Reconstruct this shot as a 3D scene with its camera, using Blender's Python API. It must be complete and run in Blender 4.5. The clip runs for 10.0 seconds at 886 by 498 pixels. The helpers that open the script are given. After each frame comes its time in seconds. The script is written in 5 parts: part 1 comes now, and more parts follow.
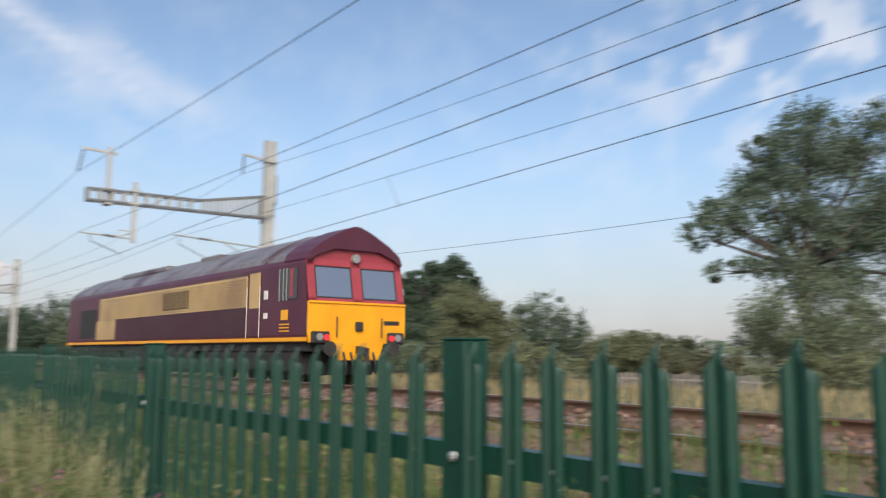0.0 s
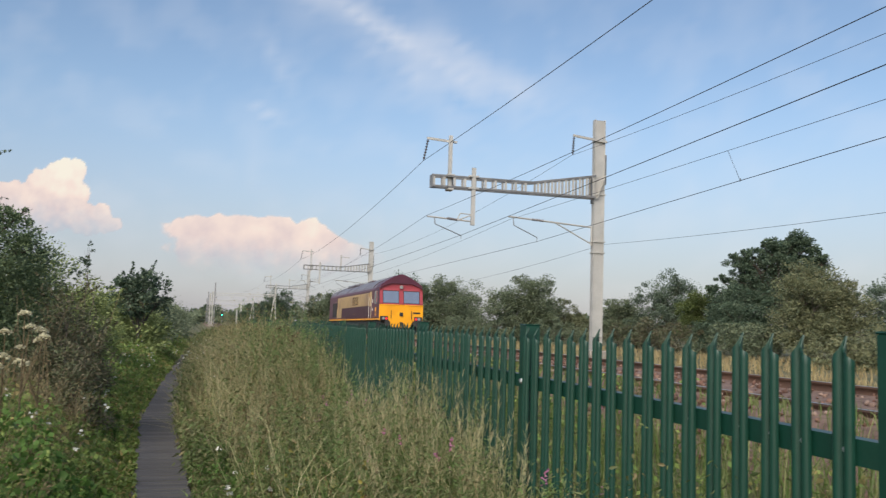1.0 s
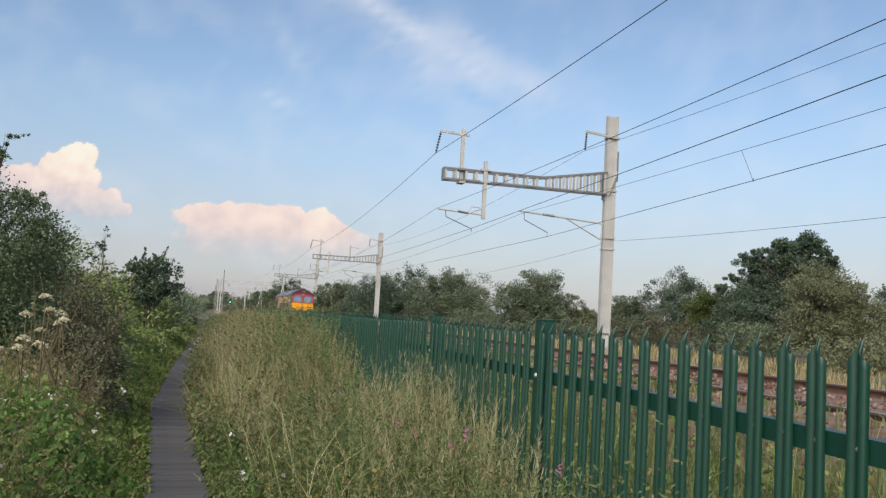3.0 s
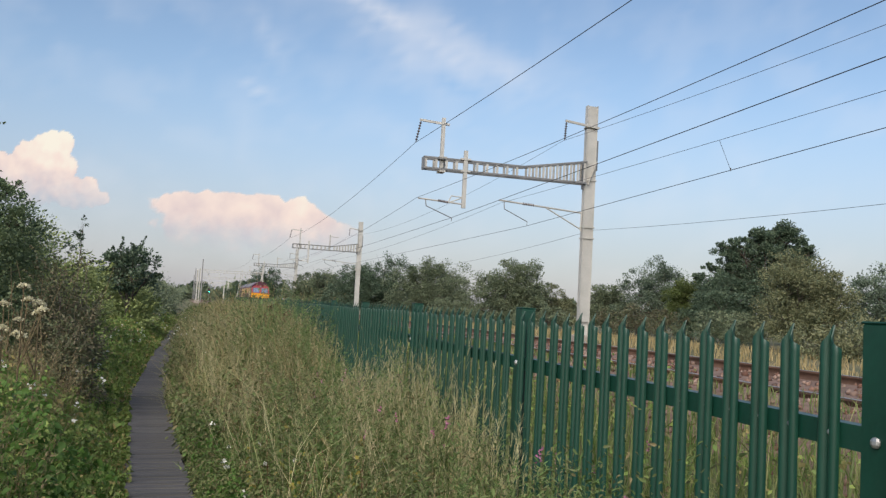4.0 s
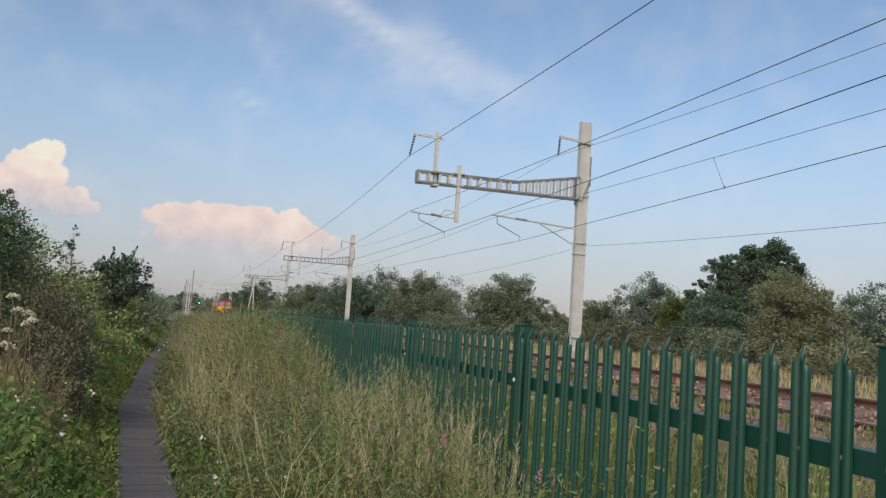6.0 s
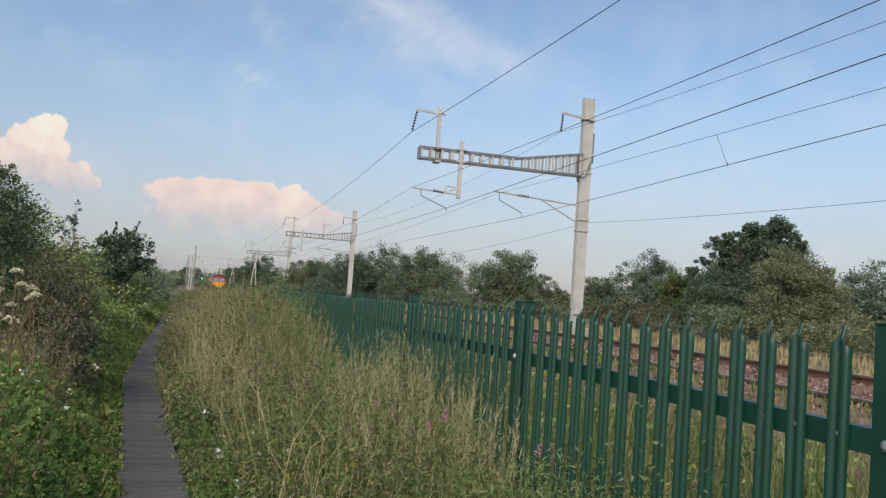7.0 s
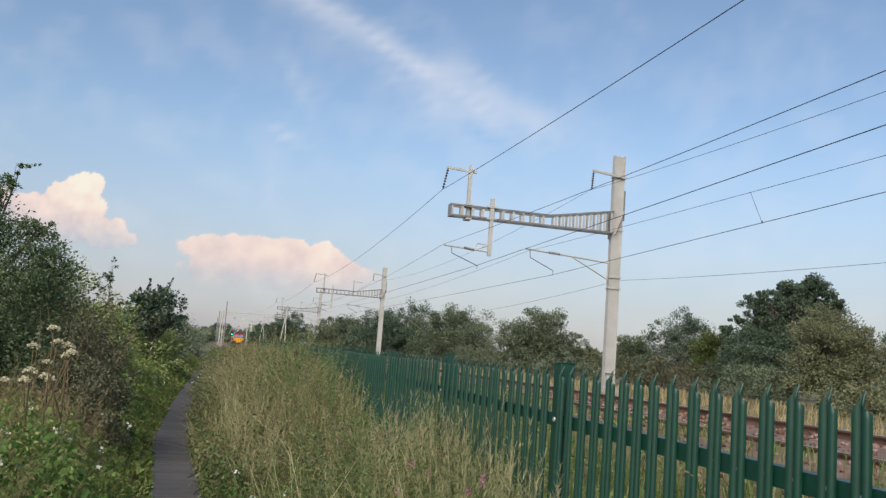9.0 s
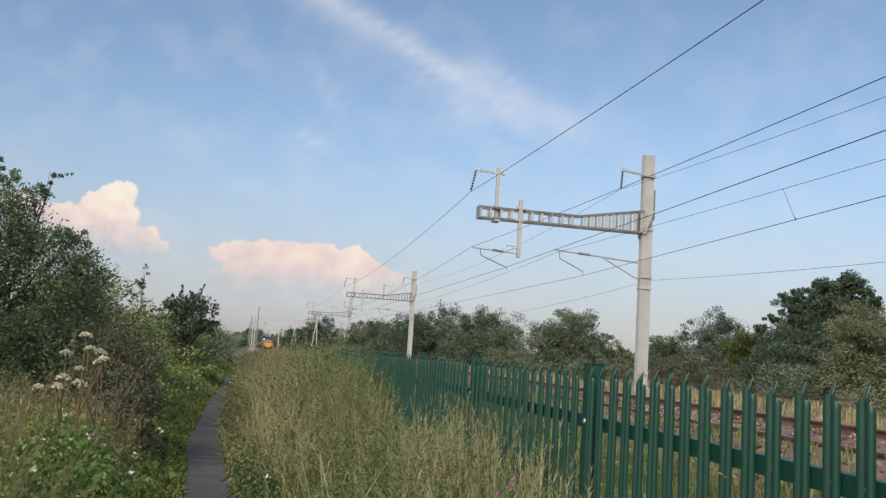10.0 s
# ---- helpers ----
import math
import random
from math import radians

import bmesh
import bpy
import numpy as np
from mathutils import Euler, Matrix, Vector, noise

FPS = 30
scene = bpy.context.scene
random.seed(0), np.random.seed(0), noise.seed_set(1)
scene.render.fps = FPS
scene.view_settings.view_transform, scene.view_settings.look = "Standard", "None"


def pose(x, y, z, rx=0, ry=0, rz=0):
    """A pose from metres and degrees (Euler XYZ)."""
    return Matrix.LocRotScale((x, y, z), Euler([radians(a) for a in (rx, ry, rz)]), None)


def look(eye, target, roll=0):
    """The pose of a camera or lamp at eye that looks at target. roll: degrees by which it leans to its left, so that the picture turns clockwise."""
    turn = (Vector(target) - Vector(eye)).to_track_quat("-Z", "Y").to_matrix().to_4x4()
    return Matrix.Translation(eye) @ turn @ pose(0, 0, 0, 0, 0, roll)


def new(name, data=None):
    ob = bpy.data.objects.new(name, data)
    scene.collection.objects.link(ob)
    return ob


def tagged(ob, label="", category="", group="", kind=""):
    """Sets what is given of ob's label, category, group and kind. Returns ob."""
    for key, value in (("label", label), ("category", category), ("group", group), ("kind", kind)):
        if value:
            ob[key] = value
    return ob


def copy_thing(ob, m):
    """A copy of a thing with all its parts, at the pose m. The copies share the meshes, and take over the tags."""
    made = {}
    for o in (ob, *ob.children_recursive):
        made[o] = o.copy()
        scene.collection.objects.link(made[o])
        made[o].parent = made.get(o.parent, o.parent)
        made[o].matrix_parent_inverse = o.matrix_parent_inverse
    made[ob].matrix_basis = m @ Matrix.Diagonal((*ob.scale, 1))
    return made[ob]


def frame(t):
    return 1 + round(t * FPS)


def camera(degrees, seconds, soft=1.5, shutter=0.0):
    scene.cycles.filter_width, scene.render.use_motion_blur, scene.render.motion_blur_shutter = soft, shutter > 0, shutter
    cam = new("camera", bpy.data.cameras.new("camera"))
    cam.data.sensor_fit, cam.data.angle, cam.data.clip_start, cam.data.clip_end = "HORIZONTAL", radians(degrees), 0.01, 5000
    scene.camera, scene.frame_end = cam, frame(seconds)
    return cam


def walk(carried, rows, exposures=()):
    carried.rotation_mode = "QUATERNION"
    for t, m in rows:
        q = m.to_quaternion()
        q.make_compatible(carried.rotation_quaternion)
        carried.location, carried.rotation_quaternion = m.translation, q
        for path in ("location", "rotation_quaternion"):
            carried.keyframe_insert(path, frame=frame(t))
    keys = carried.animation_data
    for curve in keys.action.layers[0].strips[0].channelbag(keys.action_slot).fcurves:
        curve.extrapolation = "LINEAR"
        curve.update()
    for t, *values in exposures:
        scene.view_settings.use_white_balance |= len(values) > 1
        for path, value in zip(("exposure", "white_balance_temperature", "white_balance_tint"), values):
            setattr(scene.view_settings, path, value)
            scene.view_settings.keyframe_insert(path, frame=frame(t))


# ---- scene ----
cam = camera(55.02, 10.0, soft=1.3, shutter=0.32)

PATH = [
    (0, pose(0.296, -0.076, 1.688, 97.071, -0.423, -35.720)),
    (0.2, pose(0.240, -0.050, 1.695, 96.55, -0.85, -28.95)),
    (0.5, pose(0.163, -0.012, 1.699, 95.829, -1.540, -20.829)),
    (1, pose(0.074, 0.011, 1.710, 95.190, -1.915, -14.126)),
    (1.5, pose(0.045, 0.003, 1.702, 94.216, -2.082, -12.653)),
    (2, pose(0.019, -0.040, 1.710, 94.133, -2.065, -12.383)),
    (2.5, pose(0.008, -0.039, 1.712, 94.819, -2.848, -12.810)),
    (4, pose(-0.015, -0.078, 1.705, 94.014, -3.162, -15.006)),
    (4.5, pose(0.000, -0.000, 1.700, 94.409, -2.945, -15.390)),
    (5, pose(-0.006, -0.063, 1.725, 94.954, -2.235, -15.443)),
    (6.5, pose(-0.045, 0.010, 1.712, 94.614, -4.401, -15.692)),
    (7, pose(-0.038, -0.023, 1.715, 93.374, -4.017, -15.504)),
    (7.5, pose(-0.051, -0.032, 1.719, 93.329, -3.091, -15.660)),
    (8, pose(-0.025, -0.003, 1.720, 94.218, -2.301, -15.365)),
    (8.5, pose(-0.026, 0.046, 1.733, 95.799, -3.002, -14.474)),
    (9, pose(-0.074, 0.036, 1.732, 97.060, -4.351, -13.550)),
    (9.5, pose(-0.065, 0.066, 1.723, 97.358, -4.149, -12.042)),
    (10, pose(-0.047, 0.068, 1.730, 97.101, -3.721, -11.471)),
]
walk(cam, PATH, [(0.0, 0.10), (0.5, -0.12), (1.0, -0.02), (2.5, 0.02), (4.5, 0.0), (5.0, 0.02), (6.5, -0.18), (7.5, 0.02), (8.5, 0.0), (10.0, -0.05)])

# ---- light ----
world = bpy.data.worlds.new("sky")
scene.world = world
world.use_nodes = True
wn = world.node_tree.nodes
sky = wn.new("ShaderNodeTexSky")
sky.sky_type = 'NISHITA'
sky.sun_disc = False
sky.sun_elevation = radians(33)
sky.sun_rotation = radians(215)
sky.air_density, sky.dust_density, sky.ozone_density = 1.0, 1.1, 1.25
wn["Background"].inputs[1].default_value = 0.148
world.node_tree.links.new(sky.outputs[0], wn["Background"].inputs[0])

sun = new("sun", bpy.data.lights.new("sun", 'SUN'))
sun.data.energy, sun.data.angle, sun.data.color = 4.0, radians(50), (1.0, 0.90, 0.78)
sun.matrix_world = look((0, 0, 50), (35, 50, 5))


# ---- materials ----
def nodes_of(name):
    m = bpy.data.materials.new(name)
    m.use_nodes = True
    return m, m.node_tree.nodes, m.node_tree.links, m.node_tree.nodes["Principled BSDF"]


def ramp(n, stops):
    r = n.new("ShaderNodeValToRGB")
    e = r.color_ramp.elements
    while len(e) < len(stops):
        e.new(0.5)
    for el, (p, c) in zip(e, stops):
        el.position, el.color = p, (*c, 1)
    return r


def surface(name, c1, c2, scale=6.0, rough=0.6, metal=0.0, bump=0.2, fine=60.0, stain=None, stretch=(1, 1, 1)):
    """Two scales of variation between two colours, a fine bump, and broad stains."""
    m, n, l, b = nodes_of(name)
    tc = n.new("ShaderNodeTexCoord")
    mp = n.new("ShaderNodeMapping")
    mp.inputs["Scale"].default_value = stretch
    l.new(tc.outputs["Object"], mp.inputs[0])
    big, small = n.new("ShaderNodeTexNoise"), n.new("ShaderNodeTexNoise")
    for t, s in ((big, scale), (small, fine)):
        t.inputs["Scale"].default_value, t.inputs["Detail"].default_value = s, 6
        l.new(mp.outputs[0], t.inputs["Vector"])
    mixf = n.new("ShaderNodeMath")
    mixf.operation = 'MULTIPLY_ADD'
    l.new(small.outputs[0], mixf.inputs[0])
    mixf.inputs[1].default_value = 0.5
    sub = n.new("ShaderNodeMath")
    sub.operation = 'MULTIPLY_ADD'
    l.new(big.outputs[0], sub.inputs[0])
    sub.inputs[1].default_value, sub.inputs[2].default_value = 0.9, -0.2
    l.new(sub.outputs[0], mixf.inputs[2])
    r = ramp(n, [(0.25, c1), (0.75, c2)])
    l.new(mixf.outputs[0], r.inputs[0])
    col = r.outputs[0]
    if stain:
        sn = n.new("ShaderNodeTexNoise")
        sn.inputs["Scale"].default_value, sn.inputs["Detail"].default_value = scale * 0.35, 8
        l.new(mp.outputs[0], sn.inputs["Vector"])
        sr = ramp(n, [(0.5, (0, 0, 0)), (0.68, (1, 1, 1))])
        l.new(sn.outputs[0], sr.inputs[0])
        mx = n.new("ShaderNodeMix")
        mx.data_type = 'RGBA'
        l.new(sr.outputs[0], mx.inputs[0])
        l.new(col, mx.inputs[6])
        mx.inputs[7].default_value = (*stain, 1)
        col = mx.outputs[2]
    l.new(col, b.inputs["Base Color"])
    b.inputs["Roughness"].default_value, b.inputs["Metallic"].default_value = rough, metal
    if bump:
        bp = n.new("ShaderNodeBump")
        bp.inputs["Strength"].default_value, bp.inputs["Distance"].default_value = bump, 0.01
        l.new(small.outputs[0], bp.inputs["Height"])
        l.new(bp.outputs[0], b.inputs["Normal"])
    return m


def leafy(name, cols, rough=0.55, trans=0.38):
    """Leaves: each island takes its own tone; some light passes through."""
    m, n, l, b = nodes_of(name)
    g = n.new("ShaderNodeNewGeometry")
    r = ramp(n, [(i / max(1, len(cols) - 1), c) for i, c in enumerate(cols)])
    l.new(g.outputs["Random Per Island"], r.inputs[0])
    tc, nz = n.new("ShaderNodeTexCoord"), n.new("ShaderNodeTexNoise")
    nz.inputs["Scale"].default_value, nz.inputs["Detail"].default_value = 0.9, 4
    l.new(tc.outputs["Object"], nz.inputs["Vector"])
    hsv = n.new("ShaderNodeHueSaturation")
    mr = n.new("ShaderNodeMapRange")
    mr.inputs[1].default_value, mr.inputs[2].default_value = 0.3, 0.7
    mr.inputs[3].default_value, mr.inputs[4].default_value = 0.82, 1.2
    l.new(nz.outputs[0], mr.inputs[0])
    l.new(mr.outputs[0], hsv.inputs["Value"])
    l.new(r.outputs[0], hsv.inputs["Color"])
    l.new(hsv.outputs[0], b.inputs["Base Color"])
    b.inputs["Roughness"].default_value = rough
    b.inputs["Specular IOR Level"].default_value = 0.3
    t = n.new("ShaderNodeBsdfTranslucent")
    l.new(hsv.outputs[0], t.inputs[0])
    mx = n.new("ShaderNodeMixShader")
    mx.inputs[0].default_value = trans
    l.new(b.outputs[0], mx.inputs[1])
    l.new(t.outputs[0], mx.inputs[2])
    l.new(mx.outputs[0], n["Material Output"].inputs[0])
    return m


def glow(name, color, strength):
    m, n, l, b = nodes_of(name)
    b.inputs["Emission Color"].default_value = (*color, 1)
    b.inputs["Emission Strength"].default_value = strength
    b.inputs["Base Color"].default_value = (*color, 1)
    return m


M_SOIL = surface("soil_and_turf", (0.065, 0.075, 0.03), (0.14, 0.13, 0.06), 0.6, 0.95, bump=0.6, fine=9, stain=(0.16, 0.14, 0.07))
M_PLANK = surface("grey_boards", (0.055, 0.054, 0.058), (0.115, 0.112, 0.115), 3, 0.9, bump=0.4, fine=45, stretch=(1, 8, 1), stain=(0.08, 0.075, 0.065))
_n, _l = M_PLANK.node_tree.nodes, M_PLANK.node_tree.links
_oi, _mr, _hs = _n.new("ShaderNodeObjectInfo"), _n.new("ShaderNodeMapRange"), _n.new("ShaderNodeHueSaturation")
_mr.inputs[3].default_value, _mr.inputs[4].default_value = 0.82, 1.2
_l.new(_oi.outputs["Random"], _mr.inputs[0])
_l.new(_mr.outputs[0], _hs.inputs["Value"])
_l.new(_n["Principled BSDF"].inputs["Base Color"].links[0].from_socket, _hs.inputs["Color"])
_l.new(_hs.outputs[0], _n["Principled BSDF"].inputs["Base Color"])
M_FENCE = surface("green_coated_steel", (0.003, 0.033, 0.021), (0.006, 0.049, 0.032), 5, 0.42, bump=0.06, fine=40, stain=(0.009, 0.042, 0.028))
M_BOLT = surface("zinc_bolt", (0.35, 0.36, 0.36), (0.5, 0.5, 0.5), 30, 0.4, 0.8)
M_MAST = surface("galvanised_mast", (0.36, 0.36, 0.34), (0.52, 0.51, 0.48), 1.5, 0.55, 0.25, 0.1, 20, stain=(0.40, 0.38, 0.34))
M_BOOM = surface("galvanised_boom", (0.15, 0.155, 0.16), (0.27, 0.27, 0.27), 2, 0.5, 0.4, 0.1, 25)
M_WIRE = surface("dark_wire", (0.03, 0.03, 0.032), (0.07, 0.065, 0.06), 5, 0.5, 0.5, 0)
M_INSUL = surface("brown_insulator", (0.05, 0.04, 0.045), (0.11, 0.09, 0.09), 8, 0.3)
M_RAIL = surface("rusty_rail", (0.085, 0.042, 0.026), (0.15, 0.085, 0.055), 4, 0.75, 0.1, 0.3, 50, stain=(0.06, 0.035, 0.026))
M_HEAD = surface("worn_rail_head", (0.33, 0.31, 0.30), (0.5, 0.48, 0.46), 4, 0.28, 0.9, 0.05)
M_BALLAST = surface("ballast_bed", (0.10, 0.062, 0.048), (0.25, 0.17, 0.135), 5, 0.95, bump=0.9, fine=24)
M_SLEEPER = surface("concrete_sleeper", (0.23, 0.2, 0.17), (0.36, 0.33, 0.29), 4, 0.9, bump=0.3)
M_MAROON = surface("maroon_paint", (0.068, 0.014, 0.030), (0.096, 0.022, 0.042), 1.2, 0.45, bump=0.05, stain=(0.088, 0.036, 0.042))
M_ROOF = surface("weathered_roof", (0.10, 0.088, 0.096), (0.21, 0.195, 0.205), 1.6, 0.42, bump=0.1, stain=(0.07, 0.03, 0.038))
M_REDFRAME = surface("red_paint", (0.29, 0.038, 0.050), (0.35, 0.055, 0.068), 2, 0.4, bump=0.03)
M_YELLOW = surface("warning_yellow_paint", (0.80, 0.33, 0.005), (0.86, 0.40, 0.012), 1.5, 0.35, bump=0.03, stain=(0.70, 0.28, 0.012))
M_GOLD = surface("gold_band_paint", (0.46, 0.30, 0.11), (0.58, 0.40, 0.17), 1.2, 0.35, bump=0.05, stain=(0.36, 0.22, 0.10))
M_BLACK = surface("black_underframe", (0.014, 0.013, 0.013), (0.04, 0.036, 0.033), 4, 0.7)
M_RUBBER = surface("dark_seal", (0.015, 0.015, 0.016), (0.03, 0.03, 0.03), 8, 0.6)
M_WHITE = surface("white_rail_paint", (0.62, 0.60, 0.55), (0.78, 0.76, 0.70), 6, 0.5)
M_BARK = surface("bark", (0.05, 0.042, 0.033), (0.12, 0.10, 0.08), 7, 0.95, bump=0.8, fine=30, stretch=(1, 1, 0.3))
M_STEM = surface("dry_stem", (0.10, 0.075, 0.04), (0.17, 0.13, 0.07), 20, 0.9)
M_GLASS, _n, _l, _b = nodes_of("windscreen_glass")
_b.inputs["Base Color"].default_value = (0.36, 0.38, 0.42, 1)
_b.inputs["Roughness"].default_value, _b.inputs["Metallic"].default_value = 0.10, 0.75
M_TAIL = glow("tail_lamp", (0.7, 0.03, 0.04), 0.35)
M_LENS = surface("lamp_lens", (0.20, 0.20, 0.20), (0.32, 0.32, 0.31), 10, 0.15)
M_GREENLAMP = glow("signal_green", (0.05, 0.9, 0.6), 6.0)
G_GRASS = leafy("grass_blades", [(0.057, 0.117, 0.022), (0.095, 0.166, 0.037), (0.139, 0.211, 0.063), (0.219, 0.269, 0.105), (0.083, 0.161, 0.034)], trans=0.25)
G_DRY = leafy("dry_grass", [(0.363, 0.278, 0.136), (0.508, 0.411, 0.222), (0.290, 0.230, 0.099), (0.436, 0.327, 0.185)])
G_WEED = leafy("weed_leaves", [(0.112, 0.194, 0.044), (0.190, 0.295, 0.075), (0.314, 0.388, 0.110), (0.157, 0.218, 0.075), (0.441, 0.336, 0.147)])
G_BRIGHT = leafy("bindweed_leaves", [(0.082, 0.166, 0.032), (0.120, 0.218, 0.050), (0.065, 0.124, 0.029)])
G_DARK = leafy("dark_leaves", [(0.051, 0.088, 0.060), (0.081, 0.121, 0.078), (0.117, 0.157, 0.098)], trans=0.15)
G_MID = leafy("mid_leaves", [(0.089, 0.121, 0.076), (0.138, 0.171, 0.102), (0.191, 0.221, 0.132)], trans=0.2)
G_LIGHT = leafy("light_leaves", [(0.075, 0.108, 0.035), (0.105, 0.140, 0.045), (0.135, 0.160, 0.060)], trans=0.2)
G_OLIVE = leafy("olive_leaves", [(0.113, 0.136, 0.076), (0.168, 0.186, 0.098), (0.226, 0.225, 0.121), (0.096, 0.124, 0.076)], trans=0.2)
G_GREYGREEN = leafy("grey_green_leaves", [(0.078, 0.118, 0.079), (0.126, 0.167, 0.115), (0.173, 0.221, 0.157)], trans=0.2)
G_BROWN = leafy("brown_twiggy", [(0.093, 0.095, 0.057), (0.158, 0.132, 0.084), (0.086, 0.109, 0.055), (0.128, 0.138, 0.075)], trans=0.2)
G_PINK = leafy("pink_petals", [(0.425, 0.138, 0.270), (0.527, 0.230, 0.360), (0.383, 0.115, 0.198)])
G_WHITE = leafy("white_petals", [(0.75, 0.74, 0.68), (0.82, 0.80, 0.74)])
G_CREAM = leafy("cream_florets", [(0.675, 0.634, 0.446), (0.837, 0.783, 0.567), (0.540, 0.513, 0.324)])
G_HERB = leafy("herb_leaves", [(0.098, 0.167, 0.050), (0.142, 0.225, 0.073), (0.219, 0.283, 0.116), (0.167, 0.167, 0.086)])
G_SEED = leafy("seed_heads", [(0.200, 0.163, 0.088), (0.288, 0.213, 0.125), (0.163, 0.175, 0.075), (0.350, 0.275, 0.163)])
G_RED = leafy("rust_dock", [(0.112, 0.052, 0.032), (0.154, 0.076, 0.045)])


# ---- mesh helpers ----
def part(name, bm, material, parent=None, label="", kind="", smooth=False):
    me = bpy.data.meshes.new(name)
    bm.to_mesh(me)
    bm.free()
    me.materials.append(material)
    if smooth:
        me.polygons.foreach_set("use_smooth", [True] * len(me.polygons))
    ob = new(name, me)
    ob.parent = parent
    return tagged(ob, label, kind=kind)


def box(bm, x0, x1, y0, y1, z0, z1, bevel=0.0):
    r = bmesh.ops.create_cube(bm, size=1)
    bmesh.ops.transform(bm, verts=r["verts"], matrix=Matrix.Translation(((x0 + x1) / 2, (y0 + y1) / 2, (z0 + z1) / 2)) @ Matrix.Diagonal((x1 - x0, y1 - y0, z1 - z0, 1)))
    if bevel:
        es = list({e for v in r["verts"] for e in v.link_edges})
        bmesh.ops.bevel(bm, geom=es, offset=bevel, segments=1, affect='EDGES')
    return bm


def boxes(*dims, bevel=0.0):
    bm = bmesh.new()
    for d in dims:
        box(bm, *d, bevel=bevel)
    return bm


def rod(bm, a, b, r0, r1=None, seg=8):
    a, b = Vector(a), Vector(b)
    r1 = r0 if r1 is None else r1
    q = (b - a).to_track_quat('Z', 'Y').to_matrix().to_4x4()
    m = Matrix.Translation((a + b) / 2) @ q
    bmesh.ops.create_cone(bm, cap_ends=True, segments=seg, radius1=r0, radius2=max(r1, 1e-4), depth=(b - a).length, matrix=m)
    return bm


def rods(*rs, seg=8):
    bm = bmesh.new()
    for r in rs:
        rod(bm, *r, seg=seg)
    return bm


def beam(bm, a, b, w, h):
    """A square bar from a to b."""
    a, b = Vector(a), Vector(b)
    q = (b - a).to_track_quat('Z', 'Y').to_matrix().to_4x4()
    bmesh.ops.create_cube(bm, size=1, matrix=Matrix.Translation((a + b) / 2) @ q @ Matrix.Diagonal((w, h, (b - a).length, 1)))
    return bm


def beams(*bs):
    bm = bmesh.new()
    for b in bs:
        beam(bm, *b)
    return bm


def prism(bm, outline, y0, y1):
    """An outline in x, z pushed from y0 to y1."""
    a = [bm.verts.new((x, y0, z)) for x, z in outline]
    b = [bm.verts.new((x, y1, z)) for x, z in outline]
    bm.faces.new(a)
    bm.faces.new(b[::-1])
    for i in range(len(a)):
        j = (i + 1) % len(a)
        bm.faces.new((a[j], a[i], b[i], b[j]))
    bmesh.ops.recalc_face_normals(bm, faces=bm.faces[:])
    return bm


def mesh_np(name, verts, faces, material, parent=None, label="", kind="", smooth=False):
    """A mesh of triangles or quads from arrays."""
    verts, faces = np.asarray(verts, np.float32), np.asarray(faces, np.int32)
    me = bpy.data.meshes.new(name)
    k = faces.shape[1]
    me.vertices.add(len(verts))
    me.vertices.foreach_set("co", verts.ravel())
    me.loops.add(faces.size)
    me.loops.foreach_set("vertex_index", faces.ravel())
    me.polygons.add(len(faces))
    me.polygons.foreach_set("loop_start", np.arange(0, faces.size, k, dtype=np.int32))
    me.update(calc_edges=True)
    me.validate()
    if smooth:
        me.polygons.foreach_set("use_smooth", [True] * len(me.polygons))
    me.materials.append(material)
    ob = new(name, me)
    ob.parent = parent
    return tagged(ob, label, kind=kind)


def empty(name, m=None, label="", category="", group="", kind=""):
    ob = new(name)
    if m is not None:
        ob.matrix_basis = m
    return tagged(ob, label, category, group, kind)


RNG = np.random.default_rng(7)


def unit(v):
    return v / np.maximum(np.linalg.norm(v, axis=1, keepdims=True), 1e-9)


def leaf_set(pos, d, size, rng, slim=0.5, toss=0.7, shape="kite"):
    """Leaves at pos pointing along d, their faces turned up but tossed about.
    shape: ovate (four triangles, folded along the midrib), kite (two) or plain (one)."""
    n = len(pos)
    d = unit(d)
    s = unit(np.cross(d, np.array([0, 0, 1.0]) + toss * rng.normal(size=(n, 3))))
    up = np.cross(s, d)
    L = size[:, None]
    W = L * slim * 0.5
    a, b = pos - d * L * 0.5, pos + d * L * 0.5
    if shape == "plain":
        return np.stack([a + s * W * 0.9, a - s * W * 0.7, b], 1).reshape(-1, 3), np.arange(n * 3).reshape(-1, 3)
    if shape == "kite":
        m = pos - d * L * 0.1 + up * L * 0.08
        v = np.stack([a, m + s * W, b, m - s * W], 1).reshape(-1, 3)
        i = np.arange(n)[:, None] * 4
        return v, np.concatenate([i + [0, 1, 2], i + [0, 2, 3]], 1).reshape(-1, 3)
    b = b - up * L * 0.10
    m1, m2 = pos - d * L * 0.24 + up * L * 0.09, pos + d * L * 0.12 + up * L * 0.09
    v = np.stack([a, m1 + s * W, m2 + s * W * 0.8, b, m2 - s * W * 0.8, m1 - s * W], 1).reshape(-1, 3)
    i = np.arange(n)[:, None] * 6
    return v, np.concatenate([i + [0, 1, 2], i + [0, 2, 3], i + [0, 3, 4], i + [0, 4, 5]], 1).reshape(-1, 3)


